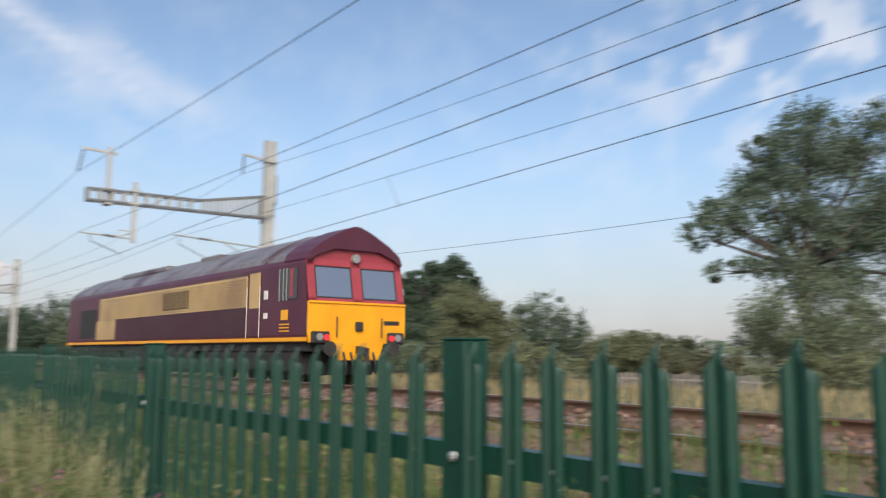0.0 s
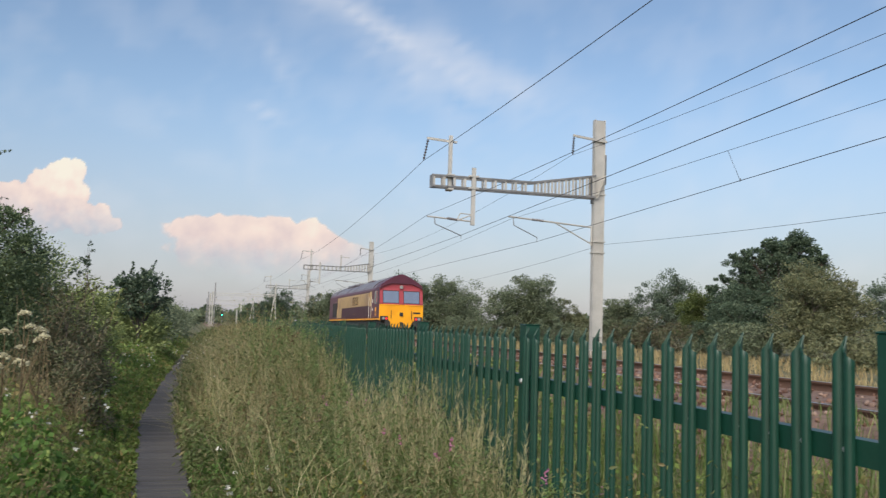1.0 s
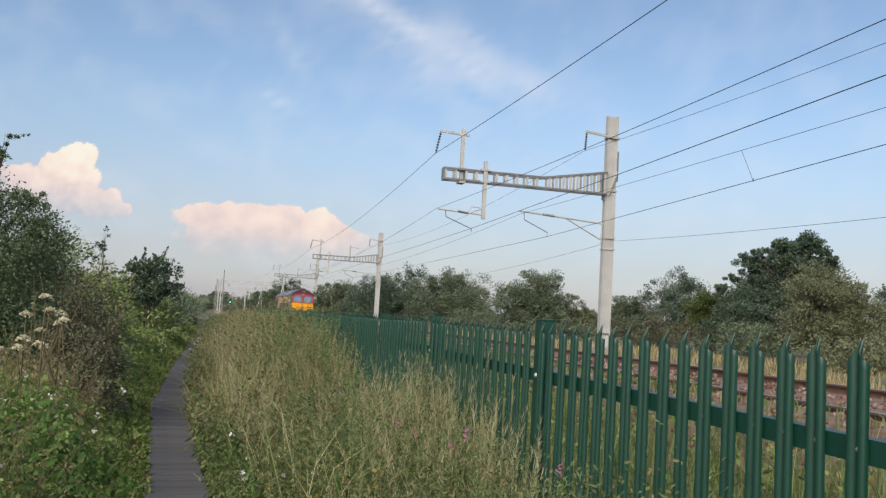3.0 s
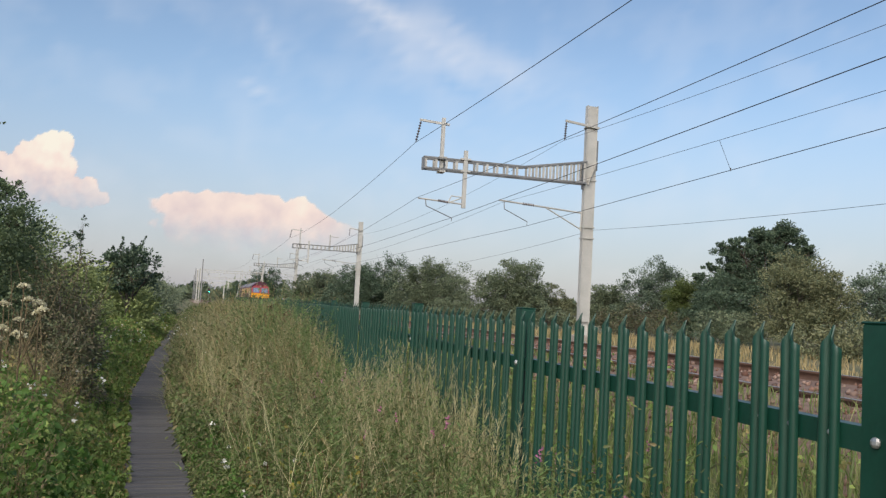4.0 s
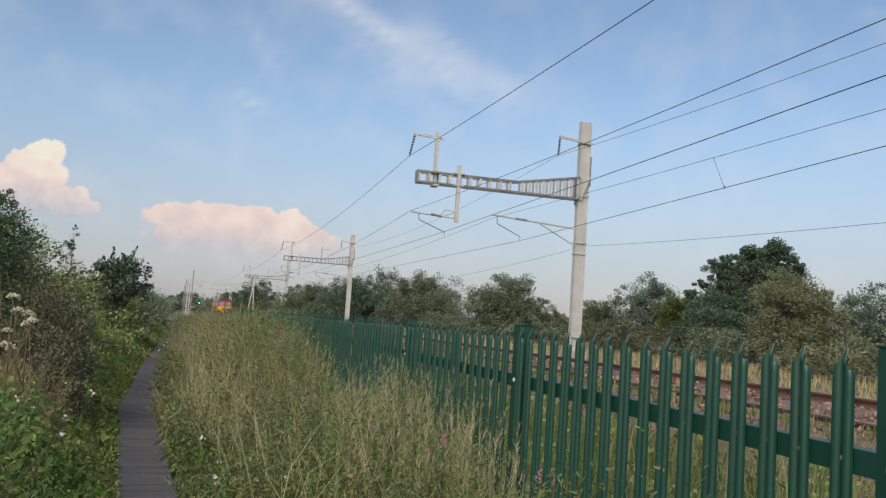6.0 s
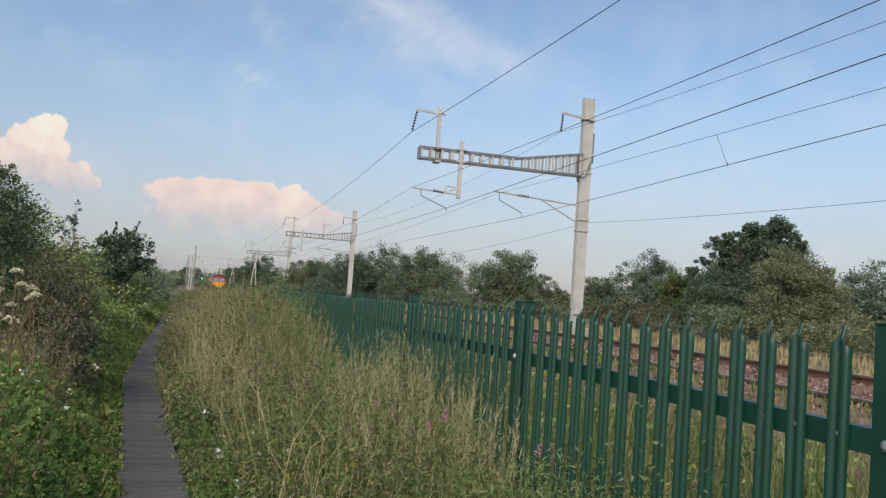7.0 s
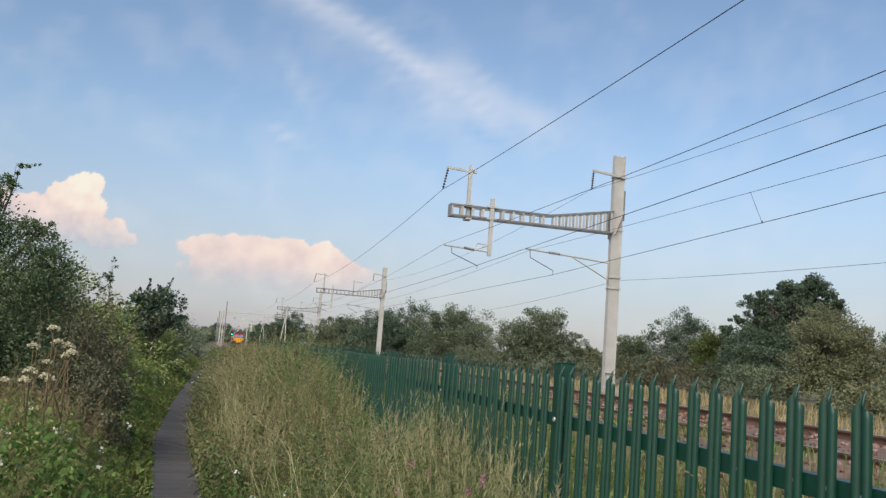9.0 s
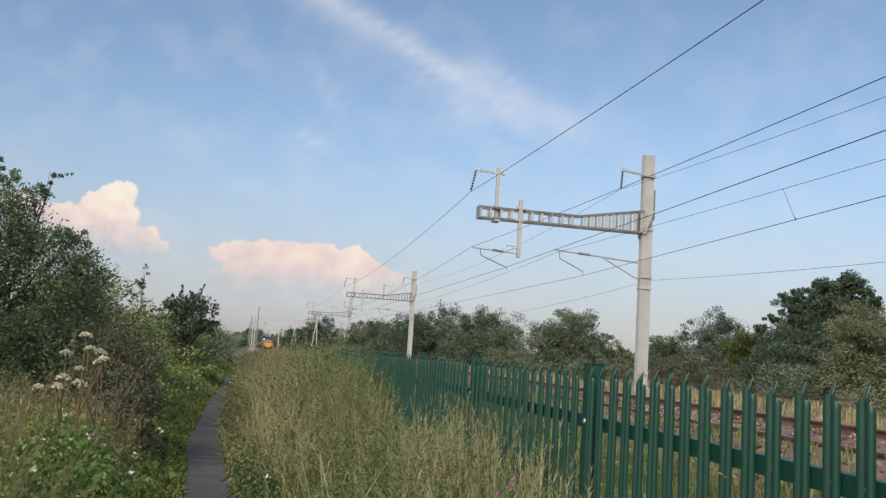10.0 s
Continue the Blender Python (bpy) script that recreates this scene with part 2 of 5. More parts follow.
def leaf_arrays(pos, size, rng, droop=0.0, slim=0.5, plain=False, toss=0.8):
    """Leaves pointing every way, the more downwards the greater the droop."""
    d = rng.normal(size=(len(pos), 3)) * np.array([1, 1, 0.7]) + np.array([0, 0, -droop])
    return leaf_set(pos, d, size, rng, slim, toss, "plain" if plain else "kite")


def blade_arrays(base, h, w, lean, rng):
    """Bent grass blades of three triangles and a tip."""
    n = len(base)
    a = rng.uniform(0, 2 * np.pi, n)
    side = np.stack([np.cos(a), np.sin(a), np.zeros(n)], 1)
    a2 = rng.uniform(0, 2 * np.pi, n)
    out = np.stack([np.cos(a2), np.sin(a2), np.zeros(n)], 1) * (lean * h)[:, None]
    up = np.array([0, 0, 1.0])
    p0 = base
    p1 = base + up * (h * 0.55)[:, None] + out * 0.3
    p2 = base + up * (h * (1 - 0.35 * lean))[:, None] + out
    W = (w / 2)[:, None]
    v = np.stack([p0 - side * W, p0 + side * W, p1 - side * W * 0.8, p1 + side * W * 0.8, p2], 1).reshape(-1, 3)
    i = np.arange(n)[:, None] * 5
    f = np.concatenate([i + [0, 1, 3], i + [0, 3, 2], i + [2, 3, 4]], 1).reshape(-1, 3)
    return v, f, p2, unit(p2 - p1)


def join(*vf):
    vs, fs, o = [], [], 0
    for v, f in vf:
        vs.append(v)
        fs.append(f + o)
        o += len(v)
    return np.concatenate(vs), np.concatenate(fs)


# ---- the line of the railway ----
_ys = np.arange(-320, 820, 2.0)
_xs = np.interp(_ys, [-320, 34, 50, 65, 80, 95, 133, 145, 193, 215, 246, 265, 320, 420, 820],
                [10.38, 10.38, 10.1, 9.75, 9.28, 8.75, 6.65, 5.95, 3.15, 1.8, 0.2, -0.6, -2.6, -6, -19])
_k = np.exp(-0.5 * (np.arange(-20, 21) / 7.0) ** 2)
_xs = np.convolve(np.pad(_xs, 20, mode='edge'), _k / _k.sum(), mode='valid')
FAR, NEAR = 0.0, -3.35
RAIL_Z = {NEAR: 1.02, FAR: 0.80}


def drop(y):
    """The land falls gently away ahead."""
    return np.interp(y, [50, 95, 145, 195, 265, 420], [0, -0.25, -0.45, -0.8, -1.0, -1.0])


def track_x(y, off=0.0):
    return np.interp(y, _ys, _xs) + off


def ground_z(x, y):
    """Level by the path, a low bank up to the railway, level beyond."""
    d = x - track_x(y)
    up = np.clip((d + 7.6) / 2.2, 0, 1)
    z = 0.42 * up * up * (3 - 2 * up)
    z = z + 0.25 * np.clip((-x - 2.0) / 5.0, 0, 1) * np.exp(-((y - 30) / 60.0) ** 2)
    return z + drop(y) + 0.04 * np.sin(x * 0.9 + 1) * np.cos(y * 0.31)


def grid_axis(near, far, n):
    t = np.linspace(-1, 1, n)
    return np.sign(t) * (near * np.abs(t) + (far - near) * np.abs(t) ** 5)


gx, gy = grid_axis(60, 3500, 161), grid_axis(120, 3500, 161)
X, Y = np.meshgrid(gx, gy)
V = np.stack([X, Y, ground_z(X, Y)], 2).reshape(-1, 3)
i = (np.arange(160)[:, None] * 161 + np.arange(160)[None]).ravel()
tagged(mesh_np("ground", V, np.stack([i, i + 1, i + 162, i + 161], 1), M_SOIL, kind="structure", smooth=True), "rough grassy ground beside a railway", "ground")

# ballast bed: one sheet with shouldered edges under both tracks
by = np.arange(-60, 420, 1.5)
prof = [(-5.7, 0.30), (-4.75, 0.91), (-3.9, 0.95), (-3.2, 0.97), (-2.6, 1.02), (-1.9, 0.97), (-1.2, 0.70), (1.5, 0.68), (2.5, 0.30)]
V = np.array([[track_x(y) + px, y, pz + drop(y)] for y in by for px, pz in prof])
V[:, 2] += RNG.normal(0, 0.012, len(V))
k = len(prof)
F = [[a * k + b, a * k + b + 1, (a + 1) * k + b + 1, (a + 1) * k + b] for a in range(len(by) - 1) for b in range(k - 1)]
tagged(mesh_np("ballast_bed", V, F, M_BALLAST, kind="structure"), "reddish brown stone ballast under the railway tracks", "ballast")

# loose stones on the near part of the bed
iv = np.array([(1, 0, 0), (-1, 0, 0), (0, 1, 0), (0, -1, 0), (0, 0, 1), (0, 0, -1)], float)
fi = np.array([(0, 2, 4), (2, 1, 4), (1, 3, 4), (3, 0, 4), (2, 0, 5), (1, 2, 5), (3, 1, 5), (0, 3, 5)])
ns = 11000
sy = RNG.uniform(2, 45, ns) ** 1.0
sx = RNG.uniform(-5.6, 2.2, ns)
sz = np.interp(sx, [p[0] for p in prof], [p[1] for p in prof])
sc = RNG.uniform(0.025, 0.055, ns)[:, None, None] * RNG.uniform(0.6, 1.3, (ns, 1, 3))
rot = RNG.normal(size=(ns, 3, 3))
rot = np.linalg.qr(rot)[0]
V = np.einsum('nij,nvj->nvi', rot, iv[None] * sc * RNG.uniform(0.75, 1.3, (ns, 6, 1)))
V += np.stack([track_x(sy) + sx, sy, sz + 0.014], 1)[:, None]
F = fi[None] + (np.arange(ns) * 6)[:, None, None]
M_STONE = leafy("ballast_stones", [(0.075, 0.038, 0.028), (0.14, 0.075, 0.055), (0.20, 0.125, 0.095), (0.27, 0.20, 0.165), (0.10, 0.058, 0.045)], 0.95, 0.0)
tagged(mesh_np("ballast_stones", V.reshape(-1, 3), F.reshape(-1, 3), M_STONE, kind="stuff"), "loose angular red-brown ballast stones", "ballast")

RAIL_PROF = [(-0.07, 0), (0.07, 0), (0.07, 0.015), (0.012, 0.03), (0.012, 0.115), (0.036, 0.125), (0.036, 0.152), (-0.036, 0.152), (-0.036, 0.125), (-0.012, 0.115), (-0.012, 0.03), (-0.07, 0.015)]
ry = np.concatenate([np.arange(-60, 120, 3.0), np.arange(120, 421, 6.0)])


def swept(name, profile, off, z0, mat, parent):
    k = len(profile)
    V = np.array([[track_x(y, off) + px, y, z0 + pz + drop(y)] for y in ry for px, pz in profile])
    F = [[a * k + b, a * k + (b + 1) % k, (a + 1) * k + (b + 1) % k, (a + 1) * k + b] for a in range(len(ry) - 1) for b in range(k)]
    return mesh_np(name, V, F, mat, parent)


sl_bm = bmesh.new()
prism(sl_bm, [(-1.25, -0.2), (1.25, -0.2), (1.25, -0.02), (0.95, 0.0), (0.5, 0.0), (0.3, -0.04), (-0.3, -0.04), (-0.5, 0.0), (-0.95, 0.0), (-1.25, -0.02)], -0.13, 0.13)
sleeper_me = bpy.data.meshes.new("sleeper")
sl_bm.to_mesh(sleeper_me)
sl_bm.free()
sleeper_me.materials.append(M_SLEEPER)


def railway_track(off, cant):
    tr = empty("railway_track", None, "railway track of rusty steel rails on concrete sleepers", "railway track", "running lines")
    for s in (-0.755, 0.755):
        z = RAIL_Z[off] - 0.152 + (cant if s > 0 else 0)
        rail = swept("rail", RAIL_PROF, off + s, z, M_RAIL, tr)
        head = [(-0.03, 0.153), (0.03, 0.153), (0.028, 0.156), (-0.028, 0.156)]
        ob = swept("running_surface", head, off + s, z, M_HEAD, rail)
        tagged(ob, "polished rail head")
    for i in range(110):
        y = -6 + i * 0.65
        ob = new("sleeper", sleeper_me)
        ob.parent = tr
        a = math.atan2(float(track_x(y + 1) - track_x(y - 1)), 2)
        ob.matrix_basis = Matrix.Translation((float(track_x(y, off)), y, RAIL_Z[off] - 0.152 + cant / 2 - 0.012 + float(drop(y)))) @ Matrix.Rotation(-a, 4, 'Z') @ Matrix.Rotation(-cant / 1.5, 4, 'Y')
    return tr


railway_track(NEAR, 0.12)
railway_track(FAR, 0.0)

# ---- boardwalk ----
PATH_Y = [-6, 0, 4, 8.1, 14.4, 22.8, 40, 70]
PATH_X = [0.58, 0.25, -0.03, -0.40, -0.94, -1.22, -1.6, -2.2]


def path_x(y):
    return np.interp(y, PATH_Y, PATH_X)


walkway = empty("boardwalk", None, "narrow dark grey timber boardwalk path through the weeds", "path", kind="structure")
pk = bmesh.new()
box(pk, -0.27, 0.27, -0.063, 0.063, -0.035, 0.0, bevel=0.008)
plank_me = bpy.data.meshes.new("plank")
pk.to_mesh(plank_me)
pk.free()
plank_me.materials.append(M_PLANK)
for i in range(290):
    y = -2.0 + i * 0.145
    ob = new("plank", plank_me)
    ob.parent = walkway
    a = math.atan2(float(path_x(y + 0.5) - path_x(y - 0.5)), 1.0)
    step = 0.06 if y > 14.3 else 0.05
    ob.matrix_basis = Matrix.Translation((float(path_x(y)) + random.uniform(-0.012, 0.012), y, step + random.uniform(-0.003, 0.003))) @ Matrix.Rotation(-a + random.uniform(-0.008, 0.008), 4, 'Z')
part("bearer", boxes((-0.05, 0.05, 0, 0.5, 0, 0.04)), M_PLANK, walkway).matrix_basis = pose(0.0, 3.0, -0.02)

# ---- palisade fence ----
FX, FTOP, FBASE, PITCH = 1.70, 1.74, -0.06, 2.75
fence = empty("palisade_fence", None, "dark green steel palisade security fence with pointed pales", "fence")


def pale_mesh():
    """A pressed steel pale: two rounded lobes and a valley that rises into a small curled tip."""
    bm = bmesh.new()
    half = [(0.0355, 0.0), (0.0360, 0.008), (0.0325, 0.016), (0.0255, 0.0205), (0.0170, 0.0205), (0.0095, 0.0145), (0.0045, 0.0045)]
    sect = [(-s, p) for s, p in half] + [(s, p) for s, p in reversed(half)]
    head = [0.0, 0.004, 0.008, 0.014, 0.022, 0.033, 0.044]
    head = head + head[::-1]
    rows = [[bm.verts.new((-p, s, z)) for s, p in sect] for z in (0.0, 1.66, 1.705)]
    rows.append([bm.verts.new((-p, s, 1.724 + q * 0.55)) for (s, p), q in zip(sect, head)])
    rows.append([bm.verts.new((-p * (1 - 3 * q), s * (0.94 if abs(s) > 0.02 else 0.85), 1.727 + q)) for (s, p), q in zip(sect, head)])
    tip = [bm.verts.new((0.002, -0.002, 1.793)), bm.verts.new((0.002, 0.002, 1.793))]
    for a, b in zip(rows, rows[1:]):
        for i in range(13):
            bm.faces.new((a[i], a[i + 1], b[i + 1], b[i]))
    last = rows[-1]
    bm.faces.new((last[5], last[6], tip[0]))
    bm.faces.new((last[6], last[7], tip[1], tip[0]))
    bm.faces.new((last[7], last[8], tip[1]))
    bmesh.ops.recalc_face_normals(bm, faces=bm.faces[:])
    bmesh.ops.solidify(bm, geom=bm.faces[:], thickness=0.003)
    bmesh.ops.recalc_face_normals(bm, faces=bm.faces[:])
    for fc in bm.faces:
        fc.smooth = True
    for e in bm.edges:
        e.smooth = len(e.link_faces) == 2 and e.calc_face_angle(0) < radians(52)
    me = bpy.data.meshes.new("pale")
    bm.to_mesh(me)
    bm.free()
    me.materials.append(M_FENCE)
    return me


def post_mesh():
    bm = bmesh.new()
    box(bm, 0.0, 0.085, -0.055, 0.055, 0, 1.805, bevel=0.006)
    box(bm, -0.002, 0.087, -0.057, 0.057, 1.803, 1.810, bevel=0.003)
    me = bpy.data.meshes.new("post")
    bm.to_mesh(me)
    bm.free()
    me.materials.append(M_FENCE)
    return me


bolt_bm = bmesh.new()
bmesh.ops.create_uvsphere(bolt_bm, u_segments=8, v_segments=5, radius=0.016, matrix=Matrix.Diagonal((0.7, 1, 1, 1)))
bolt_me = bpy.data.meshes.new("bolt")
bolt_bm.to_mesh(bolt_me)
bolt_bm.free()
bolt_me.materials.append(M_BOLT)
rivet_me = bolt_me.copy()
rivet_me.transform(Matrix.Diagonal((0.5, 0.5, 0.5, 1)))
PALE, POST = pale_mesh(), post_mesh()
pv = np.array([v.co[:] for v in PALE.vertices])
PALE.calc_loop_triangles()
pf = np.array([t.vertices[:] for t in PALE.loop_triangles])


def hang(me, name, m, parent):
    ob = new(name, me)
    ob.parent = parent
    ob.matrix_basis = m
    return ob


far_pales = []
for k in range(-4, 27):
    y0 = 4.61 + k * PITCH
    lift = 0.005 * math.sin(k * 2.3) - 0.012
    lift2 = -0.012
    py = y0 - (0.03 if k < 0 else 0.0)
    post = hang(POST, "post", pose(FX, py, FBASE + lift, 0, 0, random.uniform(-0.4, 0.4)), fence)
    for zz in (1.49, 0.35):
        za, zc = FBASE + zz + lift, FBASE + zz + lift2
        part("rail", beams(((FX + 0.008, y0 + 0.02, za), (FX + 0.008, y0 + PITCH - 0.02, zc), 0.008, 0.07), ((FX + 0.03, y0 + 0.02, za + 0.032), (FX + 0.03, y0 + PITCH - 0.02, zc + 0.032), 0.045, 0.006)), M_FENCE, fence)
    hang(bolt_me, "bolt", pose(FX - 0.006, py - 0.01, FBASE + 1.49 + lift), fence)
    first, gap = (0.105 if k < -1 else 0.143), 0.1573
    for j in range(17):
        m = pose(FX - 0.002, y0 + first + j * gap, FBASE + lift + (lift2 - lift) * (j + 0.5) / 16 + random.uniform(-0.006, 0.006), random.uniform(-0.5, 0.5), 0, random.uniform(-3, 3))
        if -2 <= k < 14:
            p = hang(PALE, "pale", m, fence)
            if k < 5:
                hang(rivet_me, "rivet", pose(-0.004, 0, 1.49), p)
        else:
            far_pales.append(pv @ np.array(m.to_3x3()).T + np.array(m.translation))
n = len(far_pales)
mesh_np("far_pales", np.concatenate(far_pales), (pf[None] + (np.arange(n) * len(pv))[:, None, None]).reshape(-1, 3), M_FENCE, fence, "rows of green pales running on", "stuff")


# ---- overhead line structures ----
def insulator(a, b, parent, n=7):
    bm = rods((a, b, 0.02))
    a, b = Vector(a), Vector(b)
    for i in range(n):
        c = a.lerp(b, (i + 0.8) / (n + 0.6))
        d = (b - a).normalized() * 0.02
        rod(bm, c - d, c + d, 0.06, 0.035)
    return part("insulator", bm, M_INSUL, parent, "dark ribbed insulator")


def cantilever_mast(m, extra_stub=False):
    """A mast with a lattice boom over two tracks; the origin is the mast's foot."""
    th = empty("overhead_line_mast", m, "grey galvanised overhead line mast with a lattice boom", "overhead mast", "line masts")
    bm = bmesh.new()
    box(bm, -0.23, -0.20, -0.13, 0.13, 0, 9.55)
    box(bm, 0.20, 0.23, -0.13, 0.13, 0, 9.55)
    box(bm, -0.20, 0.20, -0.012, 0.012, 0, 9.55)
    box(bm, -0.225, 0.225, -0.10, -0.085, 0.6, 9.5)
    for z in (4.0, 4.45, 6.4, 8.6):
        box(bm, -0.27, 0.27, -0.15, 0.15, z, z + 0.05)
    part("mast", bm, M_MAST, th)
    part("footing", boxes((-0.42, 0.42, -0.42, 0.42, -0.9, 0.06), bevel=0.03), M_SLEEPER, th, "square concrete footing")
    zb, zt, zm = 6.28, 6.70, 7.17
    x0, xk, x1 = -7.05, -2.95, -0.2
    bm = bmesh.new()
    for s in (-0.2, 0.2):
        beam(bm, (x0, s, zb), (x1, s, zb), 0.08, 0.07)
        beam(bm, (x0, s, zt), (xk, s, zt), 0.08, 0.07)
        beam(bm, (xk, s, zt), (x1, s, zm), 0.08, 0.07)
    part("chord", bm, M_BOOM, th, "dark boom chords")
    xs = [x0 + 0.04 + i * 0.42 for i in range(10)] + [xk + 0.25 + i * 0.30 for i in range(9)]
    for xx in xs:
        top = zt if xx < xk else zt + (zm - zt) * (xx - xk) / (x1 - xk)
        for s in (-0.2, 0.2):
            part("batten", boxes((xx - 0.045, xx + 0.045, s - 0.015, s + 0.015, zb + 0.03, top - 0.03)), M_MAST, th)
    part("gusset", beams(((-0.12, -0.17, zb - 0.05), (0.24, -0.17, zm + 0.05), 0.10, 0.02), ((-0.12, 0.17, zb - 0.05), (0.24, 0.17, zm + 0.05), 0.10, 0.02)), M_MAST, th)
    for d in ((0.235, 0.30, -0.12, 0.12, 6.85, 8.1), (-0.30, -0.235, -0.1, 0.1, 6.05, 7.2), (x0 - 0.03, x0, -0.24, 0.24, zb - 0.04, zt + 0.04)):
        part("end_plate", boxes(d), M_BOOM, th)
    # upright on the boom, its arm and feeder insulator
    xu = -6.33
    up = part("upright", boxes((xu - 0.07, xu + 0.07, -0.06, 0.06, zb - 0.12, 8.35), (xu - 0.16, xu + 0.16, -0.26, 0.26, zt + 0.02, zt + 0.07), (xu - 0.12, xu + 0.12, -0.24, 0.24, zb - 0.12, zb - 0.05)), M_MAST, th)
    part("arm", beams(((xu + 0.28, 0.09, 8.12), (xu - 0.95, 0.09, 8.20), 0.07, 0.09)), M_MAST, up)
    insulator((xu - 0.90, 0.09, 8.15), (xu - 1.08, 0.0, 7.28), th)
    # drop tube and the near track's bracket
    xd = -5.42
    part("drop_tube", boxes((xd - 0.075, xd + 0.075, -0.34, -0.22, 4.80, 7.08), (xd - 0.2, xd + 0.2, -0.36, -0.2, zb - 0.05, zb + 0.02), (xd - 0.2, xd + 0.2, -0.36, -0.2, zt, zt + 0.07)), M_MAST, th)
    part("bracket", rods(((xd, -0.28, 4.95), (xd - 1.82, -0.2, 5.06), 0.03), ((xd - 0.55, -0.25, 5.0), (xd, -0.28, 5.22), 0.022), ((xd, -0.28, 5.22), (xd - 0.5, -0.26, 5.25), 0.02), ((xd - 0.5, -0.26, 5.25), (xd - 0.62, -0.25, 4.98), 0.02)), M_MAST, th)
    insulator((xd - 0.60, -0.25, 4.98), (xd - 1.05, -0.24, 5.03), th)
    part("registration_arm", rods(((xd - 1.52, -0.2, 5.05), (xd - 1.48, -0.2, 4.78), 0.018), ((xd - 1.48, -0.2, 4.78), (xd - 0.42, -0.2, 4.38), 0.018), ((xd - 0.42, -0.2, 4.38), (xd - 0.44, -0.2, 4.25), 0.012)), M_BOOM, th)
    # far track's bracket, straight from the mast
    part("bracket", rods(((-0.25, 0, 5.06), (-3.85, 0, 5.29), 0.035), ((-0.28, 0, 4.38), (-1.85, 0, 5.15), 0.028), ((-0.28, 0, 4.3), (-0.28, 0, 5.11), 0.03)), M_MAST, th)
    insulator((-2.35, 0, 5.20), (-2.9, 0, 5.23), th)
    part("registration_arm", rods(((-3.65, 0, 5.28), (-3.62, 0, 4.95), 0.018), ((-3.62, 0, 4.95), (-2.62, 0, 4.51), 0.018), ((-2.62, 0, 4.51), (-2.64, 0, 4.35), 0.012)), M_BOOM, th)
    # feeder arm at the mast head
    part("arm", beams(((0.28, -0.16, 8.62), (-1.22, -0.16, 8.78), 0.07, 0.09)), M_MAST, th)
    insulator((-1.18, -0.16, 8.72), (-1.2, -0.1, 7.98), th)
    if extra_stub:
        part("upright", boxes((-3.25, -3.13, -0.06, 0.06, zb - 0.1, 7.95)), M_MAST, th)
        part("arm", beams(((-3.2, 0, 7.75), (-2.3, 0, 7.7), 0.06, 0.06)), M_MAST, th)
    return th


FOOT = 0.88
cantilever_mast(pose(14.56, 32.14, FOOT))
second = cantilever_mast(pose(14.45, 89.5, FOOT, 0, 0, 2.0), True)
copy_thing(second, pose(12.95, 146, FOOT, 0, 0, 3.0))


def portal(y, xl, xr, z, wide=0.24):
    """A plain portal across the tracks with an A-framed leg."""
    th = empty("portal_gantry", None, "pale grey steel portal gantry spanning the tracks", "gantry", "portals")
    part("leg", boxes((xl - wide / 2, xl + wide / 2, y - 0.15, y + 0.15, 0.3, z + 2.4)), M_BOOM, th)
    part("leg", beams(((xr - 0.9, y, 0.3), (xr, y, z), 0.22, 0.22), ((xr + 0.5, y, 0.3), (xr, y, z + 1.6), 0.22, 0.22)), M_MAST, th)
    bm = beams(((xl, y, z), (xr, y, z + 0.1), 0.22, 0.10), ((xl, y, z - 0.5), (xr, y, z - 0.4), 0.14, 0.08))
    for i in range(18):
        xx = xl + (xr - xl) * (i + 0.5) / 18
        box(bm, xx - 0.04, xx + 0.04, y - 0.04, y + 0.04, z - 0.5, z + 0.05)
    part("beam", bm, M_MAST, th)
    for f in (0.28, 0.55, 0.72):
        xx = xl + (xr - xl) * f
        part("dropper_bracket", rods(((xx, y, z - 0.5), (xx, y, z - 1.9), 0.05), ((xx, y, z - 1.7), (xx + 1.4, y, z - 1.2), 0.04)), M_MAST, th)
    return th


portal(203, -3.2, 10.3, 7.6)
portal(262, -6.0, 7.0, 7.2)
portal(330, -8.0, 4.5, 6.8)


def plain_mast(x, y, h, w):
    th = empty("steel_mast", pose(x, y, 0.3), "pale grey plain steel mast beside the railway", "mast", "side masts")
    part("shaft", boxes((-w / 2, w / 2, -0.02, 0.02, 0, h), (-w / 2, -w / 2 + 0.04, -0.14, 0.14, 0, h), (w / 2 - 0.04, w / 2, -0.14, 0.14, 0, h)), M_MAST, th)
    part("footing", boxes((-0.4, 0.4, -0.4, 0.4, -0.6, 0.05)), M_SLEEPER, th)
    return th


plain_mast(-3.9, 215, 8.0, 0.30)
plain_mast(-4.9, 236, 8.2, 0.36)
plain_mast(2.6, 285, 5.0, 0.4)

signal = empty("railway_signal", pose(-1.6, 232, 0.3), "black railway signal head showing a green light", "signal")
part("post", rods(((0, 0, 0), (0, 0, 3.0), 0.08)), M_BOOM, signal)
part("head", boxes((-0.35, 0.35, -0.12, 0.12, 2.0, 3.4), bevel=0.05), M_BLACK, signal)
part("lamp", rods(((0, -0.13, 2.45), (0, -0.16, 2.45), 0.12), seg=16), M_GREENLAMP, signal, "lit green lamp")

# ---- wires: sagging spans between the masts ----
SUP = [(-26, 14.0), (32.14, 14.56), (89.5, 14.45), (146, 12.95), (203, 10.3), (262, 7.4)]


